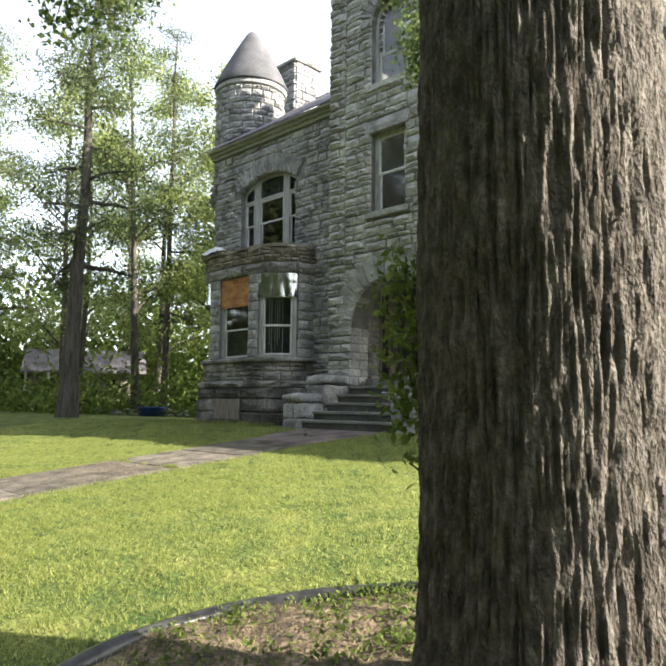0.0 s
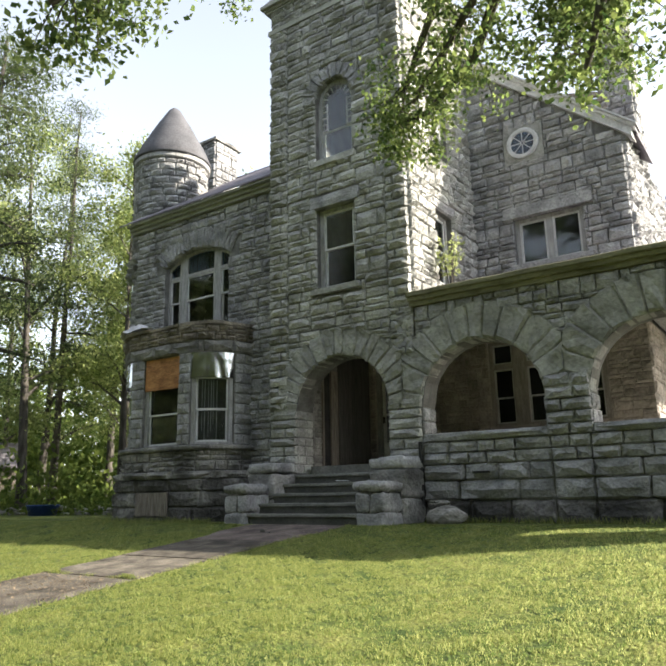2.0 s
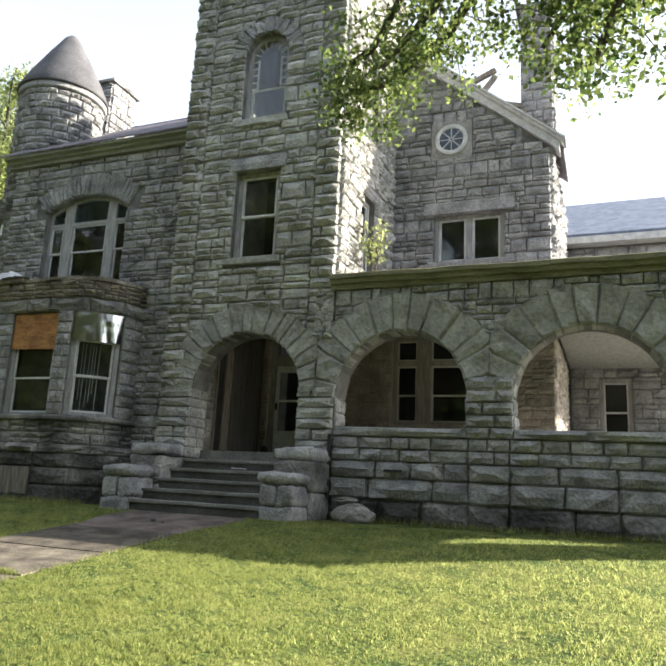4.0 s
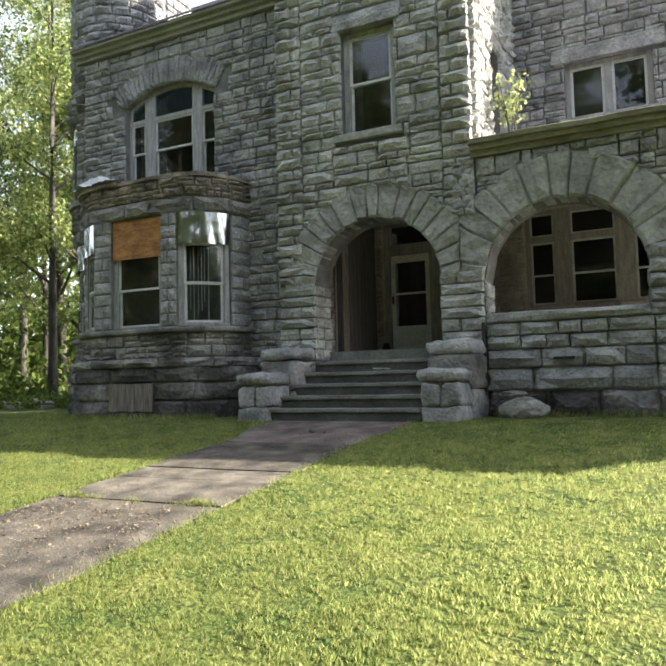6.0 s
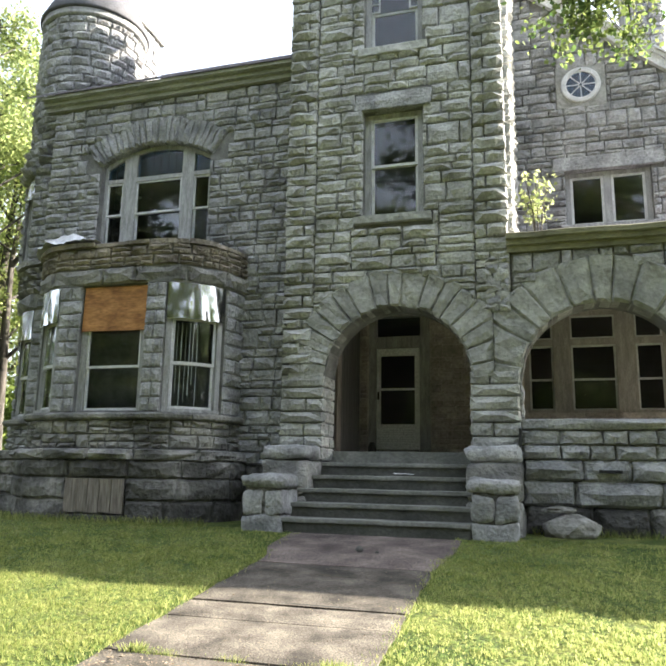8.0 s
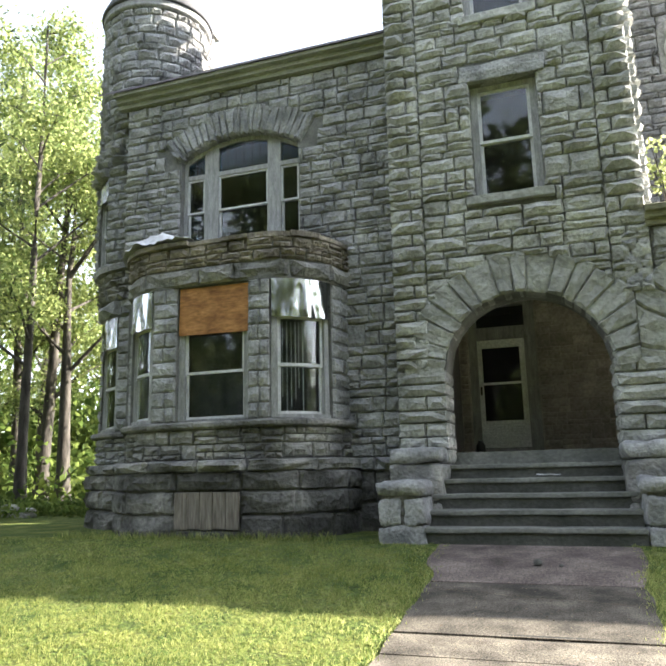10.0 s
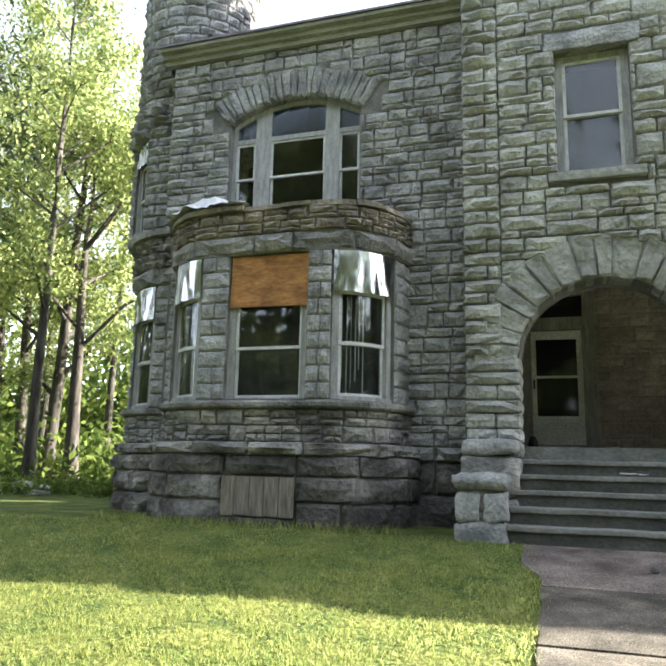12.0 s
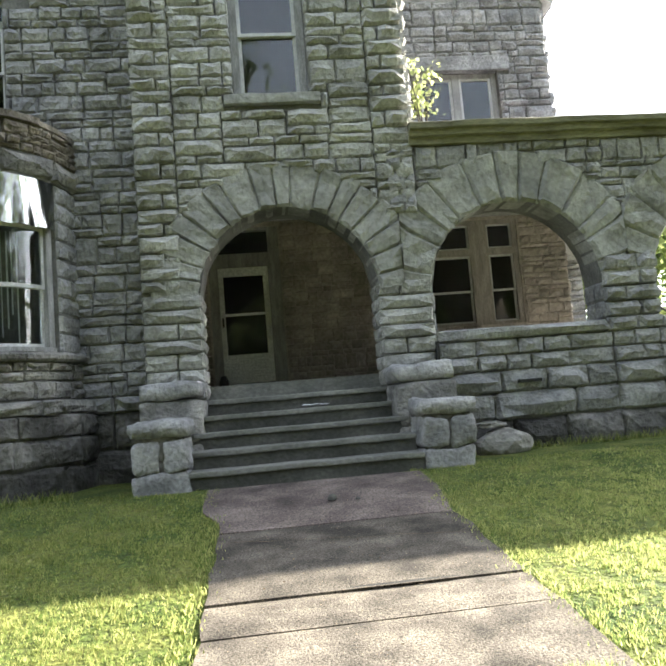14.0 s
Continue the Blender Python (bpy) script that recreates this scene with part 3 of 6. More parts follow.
def wing_stones():
    f = frame_at(0, WING_Y, 0)
    holes = [rect_hole(-3.63, -1.38, 4.5, 6.3), rect_hole(-3.95, -1.06, 6.22, 6.62), arch_hole(-2.505, 4.53, 2.55, 6.5, 1.3), rect_hole(-4.3, -0.72, -0.4, 4.3), rect_hole(-9, -4.55, -0.4, 4.5)]
    out = ashlar(f, WING_X0, TX0, 1.05, 7.5, 0.32, 0.2, 0.48, holes, 21, 0.05, 0.92)
    row(f, -0.75, TX0, 0.85, 1.05, 0.4, 0.9, 0.09, random.Random(3), out)
    row(f, -0.75, TX0, 0.4, 0.85, 0.4, 0.9, 0.08, random.Random(4), out)
    row(f, -0.75, TX0, -0.1, 0.4, 0.4, 0.9, 0.08, random.Random(5), out)
    put_stones(WING, [m for m in out if m.translation.z >= 0.85], M_STONE, 3)
    put_stones(WING, [m for m in out if m.translation.z < 0.85], M_STONE_DARK, 33)
    half = math.degrees(math.asin(1.13 / 2.12))
    voussoirs(WING, WING_Y, -2.505, 4.53, 2.10, 2.60, 21, -9, 9, M_STONE, 90 - half - 1.5, 90 + half + 1.5, thick=0.2, proud=0.06, seed=6)


def porch_stones():
    f = frame_at(0, 0.02, 0)
    rng, out = random.Random(9), []
    for z0, z1, a, b, d in ((-0.15, 0.36, 0.6, 1.2, 0.09), (0.36, 0.70, 0.6, 1.3, 0.08), (0.70, 0.98, 0.5, 1.0, 0.07), (0.98, 1.18, 0.3, 0.6, 0.06), (1.18, 1.38, 0.3, 0.6, 0.06)):
        for u0, u1 in ((3.8, 6.12), (6.12, 6.76), (6.76, 9.12), (9.12, 9.78), (9.78, 12.9)):
            row(f, u0, u1, z0, z1, a, b, d, rng, out, 0.0)
    for c, s, ri, ro in PARCH:
        row(f, c - ri - 0.02, c + ri + 0.02, 1.38, 1.54, 1.1, 1.7, 0.11, rng, out)
    for u0, u1 in ((6.08, 6.82), (9.08, 9.82)):
        z = 1.38
        for h in (0.18, 0.2, 0.2, 0.2, 0.22):
            w = rng.uniform(0.35, 0.65) * (u1 - u0)
            out += [lay(f, u0, u0 + w, z, z + h, 0.09), lay(f, u0 + w, u1, z, z + h, 0.09)]
            z += h
    for c, sp, ri, ro in PARCH:
        for g in (frame_at(c - ri, 0.02, 90), frame_at(c + ri, 0.52, -90)):
            for z0, z1 in ((1.54, 1.78), (1.78, 2.03)):
                w = rng.uniform(0.2, 0.32)
                out += [lay(g, 0.0, w, z0, z1, 0.03), lay(g, w, 0.5, z0, z1, 0.03)]
    holes = [arch_hole(c, s, ro - 0.07, -1, ro - 0.07) for c, s, ri, ro in PARCH] + [rect_hole(3.4, 12.9, 2.0, 2.9)]
    out += ashlar(f, TX1 + 0.02, 12.9, 2.9, 3.96, 0.26, 0.18, 0.42, holes, 31, 0.05, 0.85)
    out += ashlar(F0, 3.36, 3.72, 3.07, 3.9, 0.26, 0.15, 0.3, [arch_hole(2.02, 2.12, 1.66, -1, 1.7)], 33, 0.05, 0.7)
    low = [m for m in out if m.translation.z < 0.3]
    put_stones(PORCH, [m for m in out if m.translation.z >= 0.3], M_STONE, 4, 280)
    put_stones(PORCH, low, M_STONE_DARK, 14)
    for k, (c, s, ri, ro) in enumerate(PARCH):
        voussoirs(PORCH, 0.02, c, s, ri, ro, 13, 3.465 if k == 0 else c - 1.495, c + 1.495, M_VOUSS, seed=40 + k)


def gable_stones():
    f = frame_at(0, GABLE_Y, 0)
    edge = lambda z: [(3.72 + (10.80 - z) / 0.83, 19)]
    holes = [rect_hole(4.72, 6.26, 5.42, 6.52), sill_hole(4.5, 6.48, 6.52, 6.8), sill_hole(4.63, 5.57, 7.83, 8.77)]
    out = ashlar(f, TX1, 7.22, 4.2, 10.7, 0.32, 0.24, 0.48, holes, 41, 0.05, 0.85, edge)
    put_stones(GABLE, out, M_STONE, 5, 250)
    side = frame_at(7.22, GABLE_Y, 90)
    out = ashlar(side, 0.0, 4.5, 4.2, 7.9, 0.32, 0.25, 0.5, [], 42, 0.07, 0.7)
    put_stones(GABLE, out, M_STONE, 6, 0)
    rough_block("lintel", 4.5, 6.48, GABLE_Y - 0.085, GABLE_Y + 0.2, 6.52, 6.79, M_STONE, GABLE, 0.015, seed=5, rounded=0.02)
    rough_block("window_sill", 4.6, 6.4, GABLE_Y - 0.1, GABLE_Y + 0.2, 5.3, 5.42, M_STONE, GABLE, 0.01, seed=6, rounded=0.015)
    put_stones(mansion, ashlar(frame_at(7.22, BACK_Y, 90), 0.0, 4.6, 1.08, 3.84, 0.24, 0.16, 0.36, [], 45, 0.03, 0.75), M_INNER, 9, 0)
    f = frame_at(0, 8.2, 0)
    put_stones(mansion, ashlar(f, 7.3, 9.9, 1.0, 7.2, 0.34, 0.3, 0.55, [rect_hole(8.0, 8.8, 1.9, 3.6)], 43, 0.05, 0.6), M_STONE, 7, 0)
    f = frame_at(0, BACK_Y, 0)
    put_stones(mansion, ashlar(f, 0.65, 7.22, 1.08, 3.95, 0.24, 0.16, 0.34, [rect_hole(0.8, 2.07, 0.9, 3.95), rect_hole(3.80, 6.38, 1.9, 3.8)], 44, 0.02, 0.75), M_INNER, 8, 0)


# ---- curved bay and turret ----
class Plan:
    """A line seen from above, by its length: points and outward normals."""
    def __init__(self, pts):
        self.p = [Vector(q) for q in pts]
        self.s = [0.0]
        for a, b in zip(self.p, self.p[1:]):
            self.s.append(self.s[-1] + (b - a).length)
        self.length = self.s[-1]

    def at(self, s, off=0.0):
        s = min(max(s, 0.0), self.length)
        i = max(k for k in range(len(self.p) - 1) if self.s[k] <= s + 1e-9)
        a, b = self.p[i], self.p[i + 1]
        q = a + (b - a) * ((s - self.s[i]) / (self.s[i + 1] - self.s[i]))

        def nrm(k):
            d = self.p[min(k + 1, len(self.p) - 1)] - self.p[max(k - 1, 0)]
            return Vector((d.y, -d.x)).normalized()
        w = (s - self.s[i]) / (self.s[i + 1] - self.s[i])
        n = (nrm(i) * (1 - w) + nrm(i + 1) * w).normalized()
        return q + n * off, n

    def stand(self, s, off=0.0):
        q, n = self.at(s, off)
        return frame_at(q.x, q.y, math.degrees(math.atan2(n.x, -n.y)))


def bay_plan():
    pts = []
    for k in range(13):
        a = radians(180 + 90 * k / 12)
        pts.append((-3.20 + 1.05 * math.cos(a), 0.35 + 1.15 * math.sin(a)))
    pts += [(-3.20 + 1.60 * i / 6, -0.80) for i in range(1, 6)]
    for k in range(13):
        a = radians(270 + 90 * k / 12)
        pts.append((-1.60 + 0.97 * math.cos(a), 0.35 + 1.15 * math.sin(a)))
    return Plan(pts)


def circle_plan(r, a0=90, a1=450, c=None):
    cx, cy = c or TC
    return Plan([(cx + r * math.cos(radians(a)), cy + r * math.sin(radians(a))) for a in np.arange(a0, a1 + 1, 5.0)])


def ring(bm, plan, s0, s1, z0, z1, off, thick, wave=0.0):
    n = max(2, int((s1 - s0) / (0.018 if wave else 0.07)))
    cols = []
    for i in range(n + 1):
        s = s0 + (s1 - s0) * i / n
        o = off + wave * math.sin(s * 23.0) + wave * 0.7 * math.sin(s * 61.0 + 1)
        a, _ = plan.at(s, o)
        b, _ = plan.at(s, off - thick)
        cols.append([bm.verts.new(q) for q in ((a.x, a.y, z0), (b.x, b.y, z0), (b.x, b.y, z1), (a.x, a.y, z1))])
    for c, d in zip(cols, cols[1:]):
        for i in range(4):
            j = (i + 1) % 4
            bm.faces.new((c[i], c[j], d[j], d[i]))
    for c in (cols[0], cols[-1]):
        bm.faces.new(c)
    bmesh.ops.recalc_face_normals(bm, faces=bm.faces)


def curved_row(plan, s0, s1, z0, z1, wmin, wmax, depth, off, rng, out):
    s = s0
    while s < s1 - 0.02:
        w = rng.uniform(wmin, wmax)
        if s1 - (s + w) < wmin * 0.7:
            w = s1 - s
        a, b = plan.at(s, off)[0], plan.at(s + w, off)[0]
        half, mid = (b - a).length / 2, (a + b) / 2
        f = frame_at(mid.x, mid.y, math.degrees(math.atan2(b.y - a.y, b.x - a.x)))
        out.append(lay(f, -half, half, z0, z1, depth * rng.uniform(0.85, 1.15)))
        s += w


def curved_ashlar(plan, s0, s1, z0, z1, bands, wmin, wmax, depth, off, rng, out):
    """Broken courses round a curve: tall and thin stones that change places along each band."""
    h = (z1 - z0) / bands
    for k in range(bands):
        z, q = z0 + h * k, s0
        while q < s1 - 0.02:
            w = rng.uniform(wmin, wmax)
            if s1 - (q + w) < wmin * 0.7:
                w = s1 - q
            kind = rng.random()
            if kind < 0.3:
                curved_row(plan, q, q + w, z, z + h, w, w + 0.1, depth * 1.15, off, rng, out)
            else:
                cut = z + h * rng.choice((0.38, 0.5, 0.62))
                for a, b in ((z, cut), (cut, z + h)):
                    curved_row(plan, q, q + w, a, b, w * 0.55, w * 1.1, depth, off, rng, out)
            q += w


TC, TR, LC = (-5.16, 1.8), 1.01, (-4.6, 1.58)


def lathe(bm, cx, cy, prof, seg=48):
    rows = [[bm.verts.new((cx + r * math.cos(2 * math.pi * i / seg), cy + r * math.sin(2 * math.pi * i / seg), z)) for i in range(seg)] for r, z in prof]
    for lo, hi in zip(rows, rows[1:]):
        for i in range(seg):
            j = (i + 1) % seg
            bm.faces.new((lo[i], lo[j], hi[j], hi[i]))


def curved_window(parent, plan, s0, s1, z0, z1, panel_z, curtains=False, seed=0):
    """A window bent to the wall: frame, sheet-metal top panel, two sashes with panes."""
    win = bmesh.new()
    for a, b in ((s0, s0 + 0.10), (s1 - 0.10, s1)):
        ring(win, plan, a, b, z0, z1, -0.05, 0.10)
    ring(win, plan, s0, s1, z0, z0 + 0.05, -0.03, 0.12)
    w = part("window", win, M_TRIM, parent, "curved sash window with a metal-covered upper light")
    mid = z0 + (panel_z - z0) * 0.5
    for name, a, b, o in (("upper_sash", mid, panel_z, -0.09), ("lower_sash", z0 + 0.05, mid + 0.04, -0.12)):
        bm = bmesh.new()
        for p, q in ((s0 + 0.10, s0 + 0.145), (s1 - 0.145, s1 - 0.10)):
            ring(bm, plan, p, q, a, b, o, 0.03)
        for p, q in ((a, a + 0.045), (b - 0.045, b)):
            ring(bm, plan, s0 + 0.146, s1 - 0.146, p, q, o, 0.03)
        part(name, bm, M_SASH, w)
        bm = bmesh.new()
        ring(bm, plan, s0 + 0.146, s1 - 0.146, a + 0.046, b - 0.046, o - 0.01, 0.006)
        part("pane", bm, M_GLASS, w).visible_shadow = False
    bm, rows = bmesh.new(), []
    for i in range(41):
        q = i / 40
        col = []
        for j in range(15):
            h = j / 14
            crease = abs(((q * 3.3 + 0.5 * h * math.sin(q * 7 + seed) + seed * 0.37) % 1.0) - 0.5) - 0.25
            o = 0.012 + 0.05 * crease * (1.1 - h) + 0.008 * noise.noise(Vector((q * 4, h * 3, seed)))
            p, _ = plan.at(s0 + 0.02 + (s1 - s0 - 0.04) * q, o)
            col.append(bm.verts.new((p.x, p.y, panel_z - 0.03 + (z1 + 0.008 - panel_z + 0.03) * h + 0.006 * math.sin(q * 21 + seed) * (1 - h))))
        rows.append(col)
    for a, b in zip(rows, rows[1:]):
        for j in range(14):
            bm.faces.new((a[j], b[j], b[j + 1], a[j + 1]))
    part("metal_panel", bm, M_STEEL, w, "crumpled bright sheet metal panel", True)
    if curtains:
        rng = random.Random(seed)
        s = s0 + 0.17
        while s < s1 - 0.27:
            d = rng.uniform(0.0, 0.014)
            bm = bmesh.new()
            ring(bm, plan, s, s + d + 0.012, z0 + rng.uniform(0.08, 0.5), panel_z - 0.05, -0.26 - rng.uniform(0, 0.05), 0.008)
            part("curtain_strip", bm, M_SASH, w, "torn white curtain strip")
            s += d + rng.uniform(0.05, 0.11)


def ledge(parent, plan, s0, s1, rng):
    """The projecting window ledge: long rounded stones end to end."""
    q = s0
    while q < s1 - 0.05:
        w = rng.uniform(0.6, 1.0)
        if s1 - (q + w) < 0.4:
            w = s1 - q
        n, cols, bm = max(4, int(w / 0.06)), [], bmesh.new()
        for i in range(n + 1):
            t = q + 0.004 + (w - 0.008) * i / n
            wob = 0.012 * noise.noise(Vector((t * 5, 2, s0)))
            cols.append([bm.verts.new((*plan.at(t, o + wob)[0], z + wob * 0.5)) for o, z in ((0.0, 1.485), (0.09, 1.49), (0.125, 1.515), (0.13, 1.56), (0.10, 1.59), (-0.06, 1.61))])
        for c, d in zip(cols, cols[1:]):
            for i in range(5):
                bm.faces.new((c[i], d[i], d[i + 1], c[i + 1]))
        for c in (cols[0], cols[-1]):
            bm.faces.new(c)
        bmesh.ops.recalc_face_normals(bm, faces=bm.faces)
        part("ledge_stone", bm, M_STONE_OLD, parent)
        q += w


def build_bay():
    plan = bay_plan()
    L = plan.length
    mid, fw = 2.585, 0.585
    cw0, cw1 = 3.50, 4.50
    lw0, lw1 = 0.58, 1.58
    bay = new("bay")
    bay.parent = mansion
    tagged(bay, "round-cornered stone bay with a boarded window")
    pieces = [("bay_base", 0, L, -0.4, 1.05, 0.10, 0.43), ("bay_band", 0, L, 1.051, 1.6, 0.0, 0.3), ("bay_head", 0, L, 3.62, 4.3, 0.02, 0.3)]
    pieces += [("bay_pier", a, b, 1.601, 3.619, 0.0, 0.3) for a, b in ((0, lw0), (lw1, mid - fw), (mid + fw, cw0), (cw1, L))]
    for name, a, b, z0, z1, off, th in pieces:
        bm = bmesh.new()
        ring(bm, plan, a, b, z0, z1, off, th)
        part(name, bm, M_MORTAR, bay)
    bm = bmesh.new()
    pts = [plan.at(L * i / 40, 0.02)[0] for i in range(41)]
    bm.faces.new([bm.verts.new((p.x, p.y, 4.3)) for p in pts])
    part("bay_top", bm, M_SLATE, bay)
    rng, old, out = random.Random(50), [], []
    foot = []
    for z0, z1, a, b, d in ((-0.12, 0.3, 0.5, 0.75, 0.045), (0.3, 0.62, 0.45, 0.8, 0.045), (0.62, 0.88, 0.5, 0.8, 0.05)):
        curved_row(plan, 0, mid - 0.44, z0, z1, a, b, d, 0.17, rng, foot)
        curved_row(plan, mid + 0.56, L, z0, z1, a, b, d, 0.17, rng, foot)
    curved_row(plan, mid - 0.44, mid + 0.56, 0.62, 0.88, 0.9, 1.1, 0.05, 0.17, rng, foot)
    curved_row(plan, mid - 0.44, mid + 0.56, -0.12, 0.11, 0.9, 1.1, 0.06, 0.17, rng, foot)
    put_stones(bay, foot, M_STONE_DARK, 54)
    curved_row(plan, 0, L, 0.88, 1.05, 0.55, 0.95, 0.075, 0.17, rng, old)
    curved_ashlar(plan, 0, L, 1.05, 1.49, 2, 0.22, 0.42, 0.045, 0.0, rng, old)
    ledge(bay, plan, 0, L, rng)
    for a, b in ((0.0, lw0), (lw1, mid - fw), (mid + fw, cw0), (cw1, L)):
        z = 1.6
        while z < 3.6:
            h = 0.225
            if b - a > 0.3 and rng.random() < 0.6:
                c = a + (b - a) * rng.uniform(0.4, 0.6)
                curved_row(plan, a, c, z, z + h, 0.5, 1, 0.035, 0.0, rng, out)
                curved_row(plan, c, b, z, z + h, 0.5, 1, 0.035, 0.0, rng, out)
            else:
                curved_row(plan, a, b, z, z + h, 0.3, 0.6, 0.04, 0.0, rng, out)
            z += h
    curved_row(plan, 0, L, 3.625, 3.90, 0.5, 1.0, 0.075, 0.02, rng, old)
    warm = []
    curved_ashlar(plan, 0, L, 3.90, 4.24, 2, 0.2, 0.4, 0.05, 0.02, rng, warm)
    put_stones(bay, warm, M_STONE_WARM, 53)
    put_stones(bay, out, M_STONE, 51)
    put_stones(bay, old, M_STONE_OLD, 52)
    s = 0.0
    while s < L - 0.1:
        w = rng.uniform(0.4, 0.7)
        bm = bmesh.new()
        ring(bm, plan, s + 0.004, min(s + w, L) - 0.004, 4.245 + rng.uniform(-0.01, 0.01), 4.32 + rng.uniform(-0.02, 0.015), 0.11 + rng.uniform(-0.04, 0.03), 0.6)
        part("cap_slab", bm, M_STONE_WARM, bay)
        s += w
    # boarded front window
    f = plan.stand(mid)
    bm_w = casing("window", f, -fw, fw, 1.62, flat(3.62), [(-fw + 0.10, fw - 0.10, 1.64, flat(3.0))], 0.07, 0.09, "front sash window boarded at the top")
    for name, z0, z1, o in (("upper_sash", 2.30, 3.0, 0.10), ("lower_sash", 1.64, 2.345, 0.13)):
        sash(bm_w, name, f, -fw + 0.10, fw - 0.10, z0, z1, o, 0.038)
    bm = bmesh.new()
    block(bm, -0.60, 0.60, 0.02, 0.04, 2.88, 3.60, f @ Matrix.Rotation(radians(0.7), 4, "Y"))
    tagged(part("plywood_board", bm, M_PLY, mansion, "orange-brown plywood board nailed over the window top"))
    for s0, s1 in ((lw0 + 0.01, lw1 - 0.01), (cw0 + 0.01, cw1 - 0.01)):
        curved_window(mansion, plan, s0, s1, 1.61, 3.61, 3.08, s0 > mid, 3)
    # basement board
    f2 = plan.stand(mid + 0.06, 0.17)
    for k in range(5):
        bm = bmesh.new()
        block(bm, -0.49 + 0.2 * k, -0.30 + 0.2 * k, -0.06, -0.03, 0.12 + 0.012 * (k % 2), 0.61, f2)
        part("basement_plank", bm, M_OLDWOOD, bay, "weathered grey plank" if k == 0 else "")
    # crumpled sheet lying on the bay's top edge
    bm = bmesh.new()
    rows = []
    for i in range(31):
        sp = 0.35 + 1.9 * i / 30
        line = []
        for j in range(11):
            w = j / 10
            n = noise.noise(Vector((sp * 4.0, w * 3.0, 1))) + 0.6 * noise.noise(Vector((sp * 9.0, w * 7.0, 4)))
            p, _ = plan.at(sp, 0.2 + 0.05 * n - 0.6 * w)
            line.append(bm.verts.new((p.x, p.y, 4.39 + 0.07 * n + 0.2 * math.sin(math.pi * w) * (0.5 + 0.5 * math.sin(sp * 5)) - 0.05 * (1 - w))))
        rows.append(line)
    for p, q in zip(rows, rows[1:]):
        for j in range(10):
            bm.faces.new((p[j], q[j], q[j + 1], p[j + 1]))
    bmesh.ops.recalc_face_normals(bm, faces=bm.faces)
    tagged(part("plastic_sheet", bm, M_WHITE, None, "", True), "crumpled white plastic sheet lying on the bay roof", "sheet")


def sash(parent, name, f, u0, u1, z0, z1, off, w=0.045, material=None, pane=None):
    bm = bmesh.new()
    for a, b, c, d in ((u0, u0 + w, z0, z1), (u1 - w, u1, z0, z1), (u0 + w, u1 - w, z0, z0 + w), (u0 + w, u1 - w, z1 - w, z1)):
        block(bm, a, b, off, off + 0.035, c, d, f)
    bmesh.ops.remove_doubles(bm, verts=bm.verts, dist=0.0005)
    part(name, bm, material or M_SASH, parent)
    bm = bmesh.new()
    block(bm, u0 + w, u1 - w, off + 0.015, off + 0.021, z0 + w, z1 - w, f)
    part("pane", bm, pane or M_GLASS, parent).visible_shadow = False


def casing(name, f, u0, u1, z0, ztop, openings, off, thick, label, material=None, parent=None):
    return wall(name, f @ Matrix.Translation((0, off, 0)), u0, u1, z0, ztop, openings, thick, material or M_TRIM, parent or mansion, label)


